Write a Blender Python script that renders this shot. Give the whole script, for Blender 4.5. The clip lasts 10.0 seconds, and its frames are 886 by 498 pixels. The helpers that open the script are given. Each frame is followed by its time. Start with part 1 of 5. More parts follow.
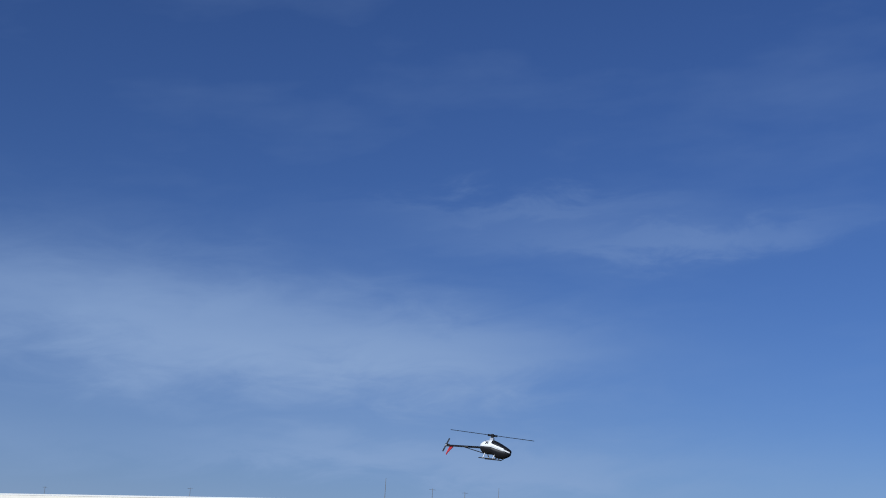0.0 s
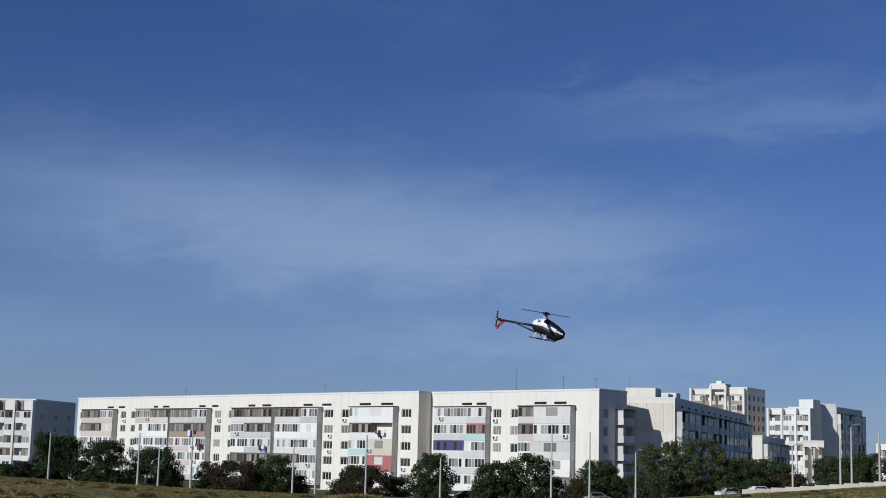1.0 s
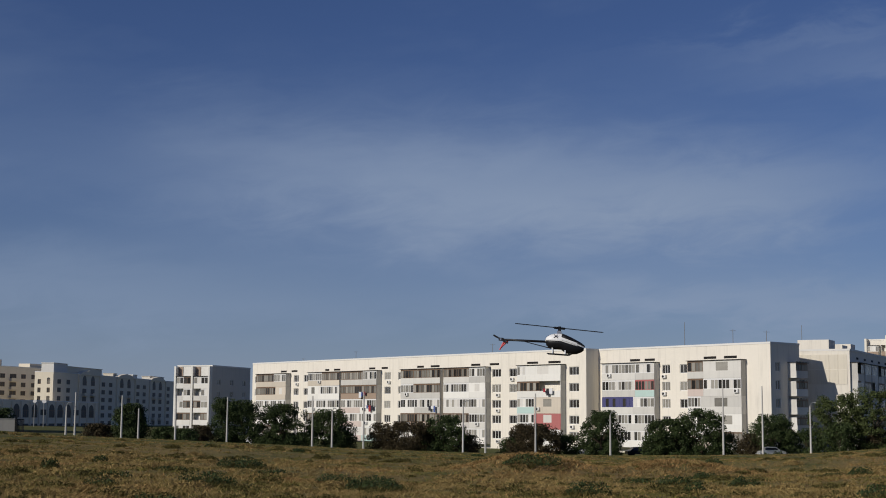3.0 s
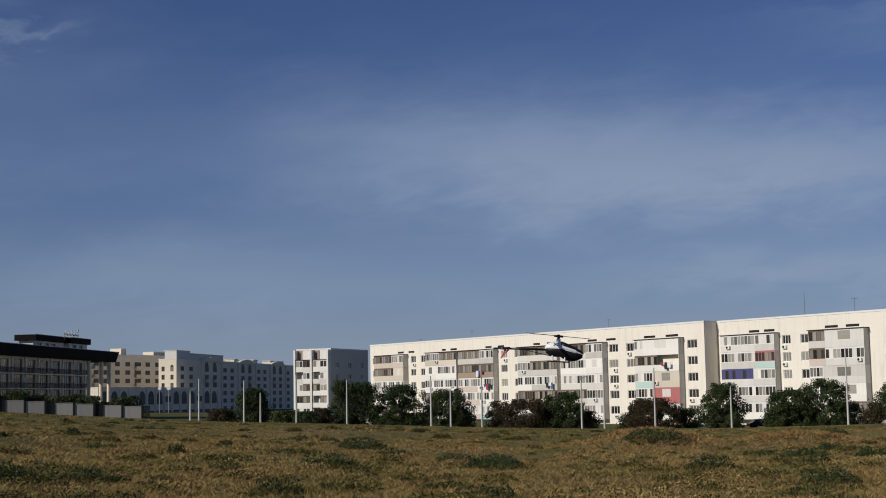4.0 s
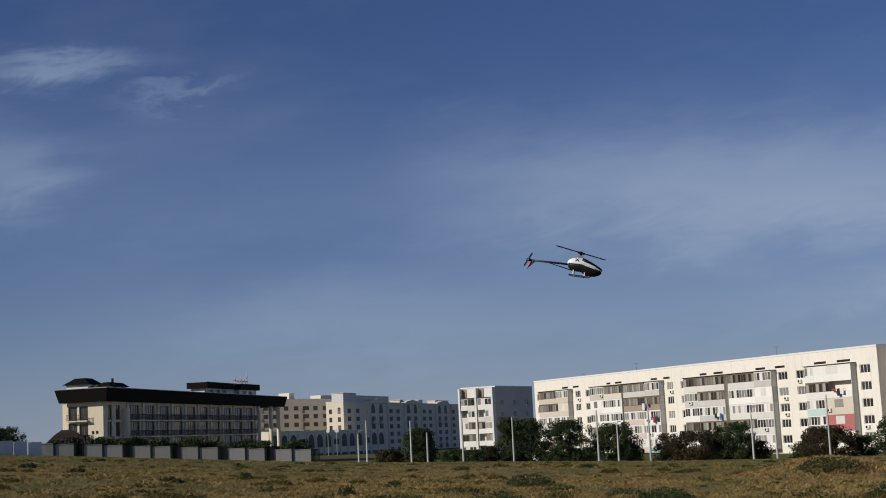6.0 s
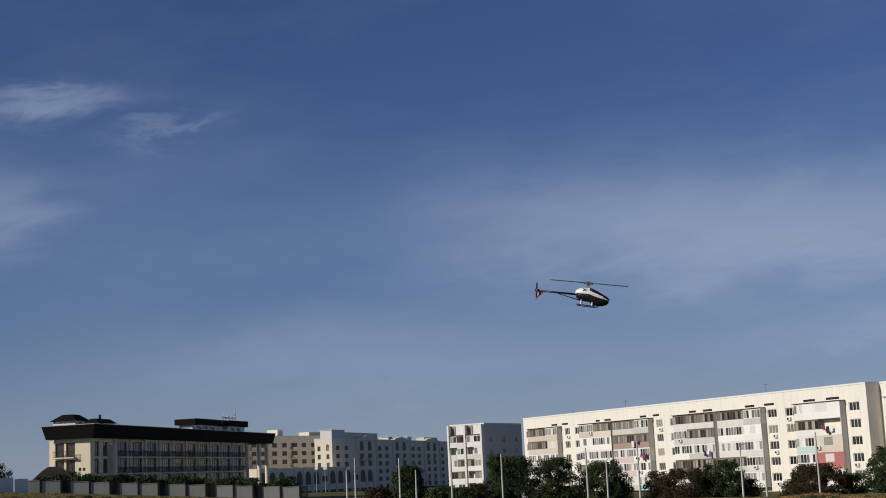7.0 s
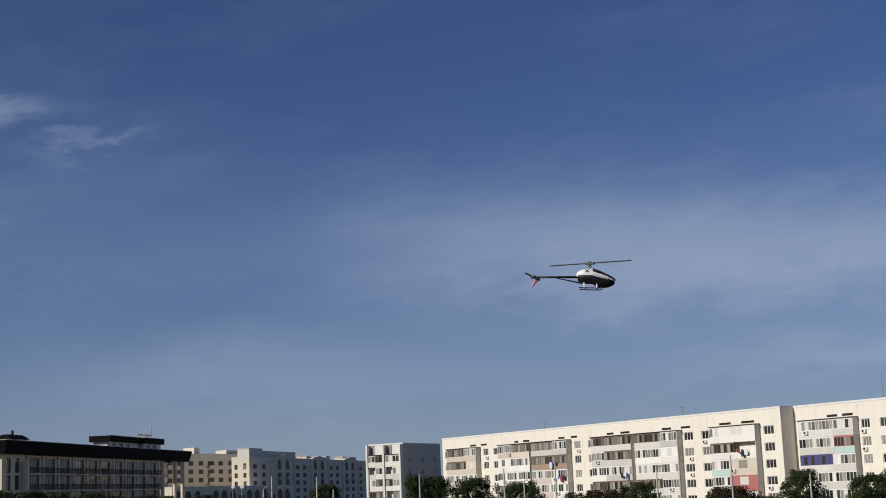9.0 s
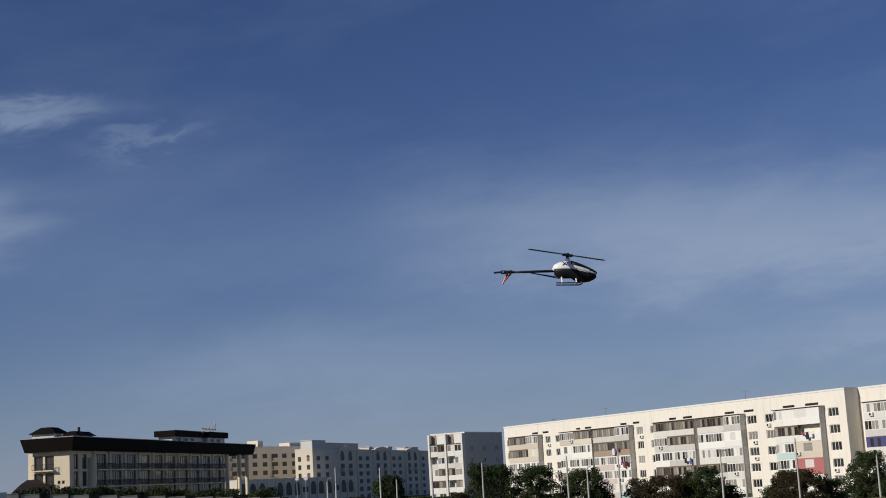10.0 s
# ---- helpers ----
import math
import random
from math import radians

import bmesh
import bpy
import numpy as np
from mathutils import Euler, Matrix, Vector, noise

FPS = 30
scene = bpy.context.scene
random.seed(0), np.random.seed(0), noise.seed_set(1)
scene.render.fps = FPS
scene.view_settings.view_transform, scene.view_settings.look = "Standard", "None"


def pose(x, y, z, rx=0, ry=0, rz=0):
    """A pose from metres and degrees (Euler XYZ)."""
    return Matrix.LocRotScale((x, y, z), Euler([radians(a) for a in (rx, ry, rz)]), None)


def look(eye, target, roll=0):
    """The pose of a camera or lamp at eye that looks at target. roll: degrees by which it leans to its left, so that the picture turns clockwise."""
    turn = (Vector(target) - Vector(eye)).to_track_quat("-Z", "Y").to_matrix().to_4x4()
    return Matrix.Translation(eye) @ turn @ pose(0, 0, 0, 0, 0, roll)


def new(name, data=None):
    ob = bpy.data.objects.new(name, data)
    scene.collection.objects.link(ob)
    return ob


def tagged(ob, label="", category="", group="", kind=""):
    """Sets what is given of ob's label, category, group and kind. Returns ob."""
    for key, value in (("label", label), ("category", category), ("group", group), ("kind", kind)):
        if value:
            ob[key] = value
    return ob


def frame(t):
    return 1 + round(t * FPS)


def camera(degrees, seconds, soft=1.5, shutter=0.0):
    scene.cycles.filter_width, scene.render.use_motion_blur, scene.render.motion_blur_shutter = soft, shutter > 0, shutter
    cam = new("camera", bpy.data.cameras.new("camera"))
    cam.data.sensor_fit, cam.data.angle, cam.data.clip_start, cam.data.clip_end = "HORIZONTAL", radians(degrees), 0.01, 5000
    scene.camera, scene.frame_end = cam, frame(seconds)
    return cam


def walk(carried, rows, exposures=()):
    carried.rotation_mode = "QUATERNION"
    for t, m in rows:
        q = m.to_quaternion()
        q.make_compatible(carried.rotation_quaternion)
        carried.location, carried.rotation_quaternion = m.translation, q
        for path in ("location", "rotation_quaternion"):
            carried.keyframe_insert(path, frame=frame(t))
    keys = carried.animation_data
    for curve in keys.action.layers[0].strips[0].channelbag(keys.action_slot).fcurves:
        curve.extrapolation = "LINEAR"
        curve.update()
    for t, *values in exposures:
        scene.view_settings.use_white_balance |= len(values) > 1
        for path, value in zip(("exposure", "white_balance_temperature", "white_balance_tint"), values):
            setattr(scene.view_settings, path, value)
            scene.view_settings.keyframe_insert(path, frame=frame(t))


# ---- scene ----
# camera: hand-held on one spot, turning after the model helicopter
cam = camera(34.81, 10.0, soft=1.0)
walk(cam, [
    (0.0, pose(0, 0, 1.6, 103.20, -3.28, -10.22)),
    (0.3, pose(0, 0, 1.6, 102.40, -2.26, -7.58)),
    (0.5, pose(0, 0, 1.6, 99.96, -2.40, -6.31)),
    (1.0, pose(0, 0, 1.6, 98.57, -1.40, -4.82)),
    (1.5, pose(0, 0, 1.6, 99.18, -1.16, -3.69)),
    (2.0, pose(0, 0, 1.6, 99.01, -1.25, -2.25)),
    (2.5, pose(0, 0, 1.6, 97.14, -0.99, -0.03)),
    (3.0, pose(0, 0, 1.6, 96.81, -0.37, 1.97)),
    (3.2, pose(0, 0, 1.6, 97.11, 0.24, 3.11)),
    (4.3, pose(0, 0, 1.6, 95.03, 1.15, 7.38)),
    (4.5, pose(0, 0, 1.6, 94.56, 1.23, 7.66)),
    (5.0, pose(0, 0, 1.6, 94.94, 1.12, 9.35)),
    (5.5, pose(0, 0, 1.6, 96.13, 1.86, 11.58)),
    (5.7, pose(0, 0, 1.6, 96.88, 2.22, 12.54)),
    (6.8, pose(0, 0, 1.6, 98.82, 3.14, 14.04)),
    (7.0, pose(0, 0, 1.6, 99.12, 2.71, 12.95)),
    (7.5, pose(0, 0, 1.6, 99.05, 2.98, 11.21)),
    (8.0, pose(0, 0, 1.6, 99.34, 2.28, 9.77)),
    (8.5, pose(0, 0, 1.6, 99.44, 2.38, 9.60)),
    (9.0, pose(0, 0, 1.6, 99.77, 2.26, 9.67)),
    (9.5, pose(0, 0, 1.6, 99.77, 2.23, 10.44)),
    (10.0, pose(0, 0, 1.6, 99.45, 3.26, 12.19)),
], exposures=[(0, -0.31, 5450, 8), (1, -0.42, 5600, 8), (1.7, -0.50, 5600, 8), (2.1, -0.58, 5680, 8), (2.5, -0.60, 6300, 10), (5, -0.42, 6420, 10), (10, -0.39, 6420, 10)])

# light: low afternoon sun from behind the camera's left shoulder, thin cirrus in a blue sky
SUN_AZ, SUN_EL = Vector((-0.80, -0.60)).normalized(), radians(27)
world = bpy.data.worlds.new("world")
scene.world = world
world.use_nodes = True


def nodes_of(tree):
    def add(kind, **props):
        n = tree.nodes.new(kind)
        for k, v in props.items():
            if k.startswith("in_"):
                n.inputs[int(k[3:])].default_value = v
            else:
                setattr(n, k, v)
        return n
    return add


def math_node(tree, op, a, b=None, c=None, clamp=False):
    n = tree.nodes.new("ShaderNodeMath")
    n.operation, n.use_clamp = op, clamp
    for i, v in enumerate((a, b, c)):
        if v is None:
            continue
        if isinstance(v, (int, float)):
            n.inputs[i].default_value = v
        else:
            tree.links.new(v, n.inputs[i])
    return n.outputs[0]


def make_sky():
    tree = world.node_tree
    tree.nodes.clear()
    add = nodes_of(tree)
    link = tree.links.new
    sky = add("ShaderNodeTexSky", sky_type="NISHITA", sun_disc=False, sun_elevation=SUN_EL,
              sun_rotation=math.atan2(SUN_AZ.x, SUN_AZ.y), air_density=1.0, dust_density=0.05, ozone_density=3.0, altitude=50)
    coord = add("ShaderNodeTexCoord")
    sep = add("ShaderNodeSeparateXYZ")
    link(coord.outputs["Generated"], sep.inputs[0])
    x, y, z = sep.outputs
    # bearing to the left and height, both in degrees over the field of view
    az = math_node(tree, "MULTIPLY", math_node(tree, "ARCTAN2", math_node(tree, "MULTIPLY", x, -1.0), y), 57.2958)
    el = math_node(tree, "MULTIPLY", math_node(tree, "ARCSINE", z), 57.2958)
    comb = add("ShaderNodeCombineXYZ")
    link(math_node(tree, "MULTIPLY", az, 0.05), comb.inputs[0])
    link(math_node(tree, "MULTIPLY_ADD", el, 0.16, math_node(tree, "MULTIPLY", az, 0.015)), comb.inputs[1])
    soft = add("ShaderNodeTexNoise", in_2=1.3, in_3=5.0, in_4=0.55)
    fine = add("ShaderNodeTexNoise", in_2=5.0, in_3=6.0, in_4=0.62)
    fine.inputs["Distortion"].default_value = 0.6
    link(comb.outputs[0], soft.inputs[0])
    link(comb.outputs[0], fine.inputs[0])
    warp = math_node(tree, "MULTIPLY_ADD", soft.outputs[0], 7.0, -3.5)
    warp2 = math_node(tree, "MULTIPLY_ADD", fine.outputs[0], 3.0, -1.5)
    el2 = math_node(tree, "ADD", math_node(tree, "ADD", el, math_node(tree, "MULTIPLY", warp, 0.6)), warp2)
    az2 = math_node(tree, "ADD", az, math_node(tree, "MULTIPLY", warp, 2.0))

    def veil(a0, e0, wa, we, tilt, power):
        da = math_node(tree, "SUBTRACT", az2, a0)
        de = math_node(tree, "MULTIPLY_ADD", da, tilt, math_node(tree, "SUBTRACT", el2, e0))
        r = math_node(tree, "ADD", math_node(tree, "POWER", math_node(tree, "ABSOLUTE", math_node(tree, "DIVIDE", da, wa)), 2.0),
                      math_node(tree, "POWER", math_node(tree, "ABSOLUTE", math_node(tree, "DIVIDE", de, we)), 2.0))
        return math_node(tree, "MULTIPLY", math_node(tree, "EXPONENT", math_node(tree, "MULTIPLY", r, -1.0)), power)

    total = None
    for v in VEILS:
        one = veil(*v)
        total = one if total is None else math_node(tree, "ADD", total, one)
    grain = math_node(tree, "MULTIPLY_ADD", fine.outputs[0], 0.6, 0.66)
    total = math_node(tree, "MULTIPLY", total, grain)
    wisps = math_node(tree, "MULTIPLY", math_node(tree, "SUBTRACT", soft.outputs[0], 0.5, clamp=True), 0.5)
    total = math_node(tree, "ADD", total, wisps, clamp=True)
    tint = add("ShaderNodeMix", data_type="RGBA", blend_type="MULTIPLY")
    tint.inputs[0].default_value = 1.0
    tint.inputs[7].default_value = SKY_TINT
    link(sky.outputs[0], tint.inputs[6])
    mix = add("ShaderNodeMix", data_type="RGBA")
    link(total, mix.inputs[0])
    link(tint.outputs[2], mix.inputs[6])
    mix.inputs[7].default_value = CLOUD
    back = add("ShaderNodeBackground")
    back.inputs[1].default_value = SKY_STRENGTH
    link(mix.outputs[2], back.inputs[0])
    out = add("ShaderNodeOutputWorld")
    link(back.outputs[0], out.inputs[0])


VEILS = [(1.0, 8.9, 12.5, 2.8, -0.05, 0.85), (-11.0, 8.6, 7.0, 1.7, 0.02, 0.45), (16.0, 4.6, 11.0, 1.8, 0.0, 0.45), (-9.0, 4.7, 10.0, 0.9, 0.02, 0.6), (-18.0, 14.2, 8.0, 0.7, 0.06, 0.28),
         (-13.0, 15.0, 5.0, 0.5, 0.1, 0.2), (28.9, 15.3, 2.6, 0.6, 0.15, 0.55), (24.6, 14.6, 1.6, 0.3, 0.25, 0.26), (30.5, 11.0, 2.0, 1.8, 0.0, 0.45), (26.5, 9.5, 6.5, 4.5, 0.0, 0.16), (5.0, 0.5, 60.0, 3.0, 0.0, 0.55)]
SKY_TINT, CLOUD, SKY_STRENGTH = (0.78, 0.87, 1.28, 1), (6.4, 8.1, 11.2, 1), 0.056
make_sky()

sun_data = bpy.data.lights.new("sun", "SUN")
sun_data.energy, sun_data.angle, sun_data.color = 4.9, radians(0.5), (1.0, 0.93, 0.825)
sun = new("sun", sun_data)
sun.matrix_world = look((0, 0, 60), (-SUN_AZ.x, -SUN_AZ.y, 60 - math.tan(SUN_EL)))


# ---- materials ----
def material(name, color, rough=0.8, metal=0.0, vary=0.12, scale=1.5, bump=0.0, spec=0.3, streak=0.0, object_random=0.0, island=0.0):
    m = bpy.data.materials.new(name)
    m.use_nodes = True
    tree = m.node_tree
    add, link = nodes_of(tree), tree.links.new
    bsdf = tree.nodes["Principled BSDF"]
    bsdf.inputs["Roughness"].default_value, bsdf.inputs["Metallic"].default_value = rough, metal
    bsdf.inputs["Specular IOR Level"].default_value = spec
    coord = add("ShaderNodeTexCoord")
    big, small = add("ShaderNodeTexNoise", in_2=scale * 0.13, in_3=4.0), add("ShaderNodeTexNoise", in_2=scale * 2.2, in_3=6.0, in_4=0.6)
    link(coord.outputs["Object"], big.inputs[0])
    link(coord.outputs["Object"], small.inputs[0])
    f = math_node(tree, "ADD", math_node(tree, "MULTIPLY_ADD", big.outputs[0], 2 * vary, 1 - vary),
                  math_node(tree, "MULTIPLY_ADD", small.outputs[0], 1.2 * vary, -0.6 * vary))
    if streak:
        mp = add("ShaderNodeMapping")
        mp.inputs["Scale"].default_value = (1.1, 1.1, 0.09)
        link(coord.outputs["Object"], mp.inputs[0])
        run = add("ShaderNodeTexNoise", in_2=1.6, in_3=5.0, in_4=0.6)
        link(mp.outputs[0], run.inputs[0])
        dirt = math_node(tree, "MULTIPLY", math_node(tree, "SUBTRACT", run.outputs[0], 0.5, clamp=True), -streak * 3)
        f = math_node(tree, "ADD", f, dirt)
    if object_random:
        info = add("ShaderNodeObjectInfo")
        f = math_node(tree, "ADD", f, math_node(tree, "MULTIPLY_ADD", info.outputs["Random"], 2 * object_random, -object_random))
    if island:
        geo = add("ShaderNodeNewGeometry")
        f = math_node(tree, "ADD", f, math_node(tree, "MULTIPLY_ADD", geo.outputs["Random Per Island"], 2 * island, -island))
    scale_node = add("ShaderNodeVectorMath", operation="SCALE")
    scale_node.inputs[0].default_value = color
    link(f, scale_node.inputs["Scale"])
    link(scale_node.outputs[0], bsdf.inputs["Base Color"])
    if bump:
        b = add("ShaderNodeBump")
        b.inputs["Strength"].default_value = bump
        b.inputs["Distance"].default_value = 0.03
        link(small.outputs[0], b.inputs["Height"])
        link(b.outputs[0], bsdf.inputs["Normal"])
    return m


def pane_material(name, color, rough=0.08):
    m = material(name, color, rough, 0.0, 0.5, 0.6, 0.0, 0.5, object_random=0.5)
    return m


CREAM = material("cream_plaster", (0.81, 0.755, 0.65), 0.9, vary=0.07, scale=0.9, bump=0.2, streak=0.2)
WHITE = material("white_render", (0.78, 0.76, 0.70), 0.85, vary=0.06, scale=1.2, bump=0.2, streak=0.08, object_random=0.06)
# block C's plaster with the shade of its end wall mixed into the colour
SHADEWALL = material("shade_grey_plaster", (0.62, 0.58, 0.51), 0.9, vary=0.1, scale=0.9, bump=0.2, streak=0.15)
SAND = material("sand_panel", (0.61, 0.54, 0.44), 0.9, vary=0.08, scale=1.2, bump=0.2, streak=0.1, object_random=0.1)
GABLE = material("pale_gable_panel", (0.74, 0.68, 0.56), 0.9, vary=0.06, scale=1.2, bump=0.2, streak=0.1, object_random=0.04)
BEIGE = material("beige_stone", (0.80, 0.72, 0.57), 0.9, vary=0.08, scale=0.8, bump=0.2, streak=0.12)
PALE = material("pale_panel", (0.72, 0.69, 0.63), 0.85, vary=0.06, scale=2, streak=0.08, object_random=0.15)
GREYPANEL = material("grey_panel", (0.60, 0.58, 0.53), 0.8, vary=0.1, scale=2, streak=0.15, object_random=0.15)
ROSE = material("rose_panel", (0.43, 0.15, 0.14), 0.75, vary=0.1, scale=2)
BLUEP = material("blue_panel", (0.075, 0.075, 0.19), 0.6, vary=0.1, scale=2)
BLUSH = material("blush_panel", (0.60, 0.50, 0.44), 0.8, vary=0.1, scale=2, streak=0.12)
MINT = material("mint_panel", (0.48, 0.62, 0.57), 0.75, vary=0.1, scale=2)
BROWNP = material("brown_panel", (0.36, 0.27, 0.20), 0.75, vary=0.15, scale=2, object_random=0.15)
FRAMEW = material("white_frame", (0.74, 0.73, 0.70), 0.5, vary=0.04, scale=3)
FRAMEB = material("brown_frame", (0.17, 0.11, 0.07), 0.6, vary=0.15, scale=3)
PANE = pane_material("window_pane", (0.045, 0.042, 0.038))
FARPANE = pane_material("far_window_pane", (0.04, 0.038, 0.034), 0.5)
CURTAIN = pane_material("curtained_pane", (0.26, 0.245, 0.21), 0.2)
DARK = material("dark_gap", (0.02, 0.018, 0.016), 0.9, vary=0.2)
ROOFFELT = material("roof_felt", (0.07, 0.065, 0.06), 0.95, vary=0.2, scale=2, bump=0.3)
TRIM = material("white_coping", (0.75, 0.73, 0.68), 0.7, vary=0.05, scale=2)
CONCRETE = material("concrete", (0.52, 0.50, 0.46), 0.9, vary=0.15, scale=3, bump=0.4, streak=0.1, object_random=0.08)
STEEL = material("galvanised_steel", (0.35, 0.35, 0.34), 0.5, 0.6, 0.1, 4)
BROWNFASCIA = material("dark_brown_metal_cladding", (0.008, 0.0055, 0.005), 0.8, 0.0, 0.2, 1.5, spec=0.12)
CREAMH = material("ivory_plaster", (0.78, 0.67, 0.49), 0.85, vary=0.06, scale=1.0, bump=0.2, streak=0.1)
THATCH = material("dark_thatch", (0.035, 0.024, 0.018), 0.95, vary=0.3, scale=3, bump=0.5)
IRON = material("black_iron", (0.025, 0.024, 0.023), 0.5, 0.3, 0.1, 4)
FENCEGREY = material("grey_fence_panel", (0.38, 0.36, 0.32), 0.85, vary=0.12, scale=2, bump=0.2, streak=0.12, object_random=0.1)
CAR_WHITE = material("white_car_paint", (0.78, 0.78, 0.77), 0.25, vary=0.02, spec=0.5)
CAR_DARK = material("dark_car_paint", (0.04, 0.045, 0.05), 0.25, vary=0.05, spec=0.5)
RUBBER = material("tyre_rubber", (0.02, 0.02, 0.02), 0.85, vary=0.1)
CARGLASS = material("car_glass", (0.03, 0.035, 0.04), 0.06, vary=0.1, spec=0.6)
ASPHALT = material("asphalt", (0.055, 0.055, 0.055), 0.95, vary=0.2, scale=2, bump=0.3)
BARK = material("bark", (0.09, 0.065, 0.045), 0.95, vary=0.25, scale=4, bump=0.5)
LEAF = material("leaf_green", (0.040, 0.058, 0.018), 0.7, vary=0.3, scale=1.0, island=0.35, spec=0.2)
LEAF_LIGHT = material("leaf_light_green", (0.065, 0.082, 0.026), 0.7, vary=0.3, scale=1.0, island=0.35, spec=0.2)
LEAF_RUST = material("leaf_rust", (0.05, 0.038, 0.018), 0.75, vary=0.3, scale=1.0, island=0.35, spec=0.2)
GRASS_DRY = material("dry_grass", (0.28, 0.20, 0.078), 0.9, vary=0.3, scale=0.5, island=0.35, spec=0.1)
GRASS_RUST = material("rusty_grass", (0.32, 0.20, 0.08), 0.9, vary=0.3, scale=0.5, island=0.35, spec=0.1)
GRASS_GREEN = material("green_grass", (0.155, 0.135, 0.036), 0.85, vary=0.3, scale=0.5, island=0.35, spec=0.15)
WEED = material("dark_weed", (0.10, 0.086, 0.028), 0.9, vary=0.3, scale=0.8, island=0.4, spec=0.1)
COP_WHITE = material("white_gloss_paint", (0.82, 0.82, 0.81), 0.4, vary=0.02, scale=20, spec=0.3)
COP_BLACK = material("black_gloss_paint", (0.012, 0.012, 0.014), 0.5, vary=0.1, scale=20, spec=0.25)
COP_RED = material("red_paint", (0.55, 0.05, 0.06), 0.4, vary=0.05, scale=20)
COP_GREY = material("grey_stripe", (0.30, 0.31, 0.33), 0.4, vary=0.05, scale=20)
CARBON = material("carbon_fibre", (0.018, 0.018, 0.02), 0.4, vary=0.15, scale=40)
ALU = material("aluminium", (0.5, 0.5, 0.52), 0.35, 0.9, 0.05, 20)


def ground_material():
    m = bpy.data.materials.new("field_soil_and_grass")
    m.use_nodes = True
    tree = m.node_tree
    add, link = nodes_of(tree), tree.links.new
    bsdf = tree.nodes["Principled BSDF"]
    bsdf.inputs["Roughness"].default_value = 0.95
    bsdf.inputs["Specular IOR Level"].default_value = 0.1
    coord = add("ShaderNodeTexCoord")
    mp = add("ShaderNodeMapping")
    mp.inputs["Scale"].default_value = (1.0, 0.5, 1.0)
    link(coord.outputs["Object"], mp.inputs[0])
    big, mid, fine = (add("ShaderNodeTexNoise", in_2=s, in_3=6.0, in_4=0.6) for s in (0.05, 0.35, 4.0))
    link(mp.outputs[0], big.inputs[0])
    link(coord.outputs["Object"], mid.inputs[0])
    link(coord.outputs["Object"], fine.inputs[0])
    ramp = add("ShaderNodeValToRGB")
    ramp.color_ramp.elements[0].position, ramp.color_ramp.elements[0].color = 0.38, (0.10, 0.105, 0.036, 1)
    ramp.color_ramp.elements[1].position, ramp.color_ramp.elements[1].color = 0.62, (0.27, 0.18, 0.075, 1)
    e = ramp.color_ramp.elements.new(0.5)
    e.color = (0.18, 0.145, 0.06, 1)
    mixf = math_node(tree, "ADD", math_node(tree, "MULTIPLY", big.outputs[0], 0.6), math_node(tree, "MULTIPLY", mid.outputs[0], 0.4))
    # greener strip towards the road
    place_y = add("ShaderNodeSeparateXYZ")
    link(coord.outputs["Object"], place_y.inputs[0])
    strip = math_node(tree, "MULTIPLY", math_node(tree, "MULTIPLY_ADD", place_y.outputs[1], 1 / 60, -1.5, clamp=True), -0.13)
    link(math_node(tree, "ADD", mixf, strip), ramp.inputs[0])
    dark = add("ShaderNodeVectorMath", operation="SCALE")
    link(ramp.outputs[0], dark.inputs[0])
    link(math_node(tree, "MULTIPLY_ADD", fine.outputs[0], 1.2, 0.35), dark.inputs["Scale"])
    link(dark.outputs[0], bsdf.inputs["Base Color"])
    b = add("ShaderNodeBump")
    b.inputs["Strength"].default_value, b.inputs["Distance"].default_value = 0.8, 0.15
    link(fine.outputs[0], b.inputs["Height"])
    link(b.outputs[0], bsdf.inputs["Normal"])
    return m


SOIL = ground_material()


# ---- mesh helpers ----
def box(bm, x0, x1, y0, y1, z0, z1):
    v = [bm.verts.new(p) for p in ((x0, y0, z0), (x1, y0, z0), (x1, y1, z0), (x0, y1, z0), (x0, y0, z1), (x1, y0, z1), (x1, y1, z1), (x0, y1, z1))]
    for f in ((3, 2, 1, 0), (4, 5, 6, 7), (0, 1, 5, 4), (1, 2, 6, 5), (2, 3, 7, 6), (3, 0, 4, 7)):
        bm.faces.new([v[i] for i in f])


def tube(bm, p, q, r0, r1=None, sides=8):
    r1 = r0 if r1 is None else r1
    p, q = Vector(p), Vector(q)
    turn = (q - p).to_track_quat("Z", "Y")
    rings = []
    for c, r in ((p, r0), (q, r1)):
        rings.append([bm.verts.new(c + turn @ Vector((r * math.cos(a), r * math.sin(a), 0))) for a in (2 * math.pi * k / sides for k in range(sides))])
    for k in range(sides):
        bm.faces.new((rings[0][k], rings[0][(k + 1) % sides], rings[1][(k + 1) % sides], rings[1][k]))
    bm.faces.new(rings[0][::-1])
    bm.faces.new(rings[1])


def mesh_of(bm, name, mat, smooth=False):
    me = bpy.data.meshes.new(name)
    bmesh.ops.recalc_face_normals(bm, faces=bm.faces)
    bm.to_mesh(me)
    bm.free()
    me.materials.append(mat)
    if smooth:
        me.shade_smooth()
    return me


def place(name, me, parent=None, m=None, label=""):
    """One mesh object under a thing or a part."""
    ob = new(name, me)
    if parent:
        ob.parent = parent
    if m is not None:
        ob.matrix_basis = m
    return tagged(ob, label)


def part(name, bm, mat, parent=None, label="", m=None, smooth=False):
    return place(name, mesh_of(bm, name, mat, smooth), parent, m, label)


CACHE = {}


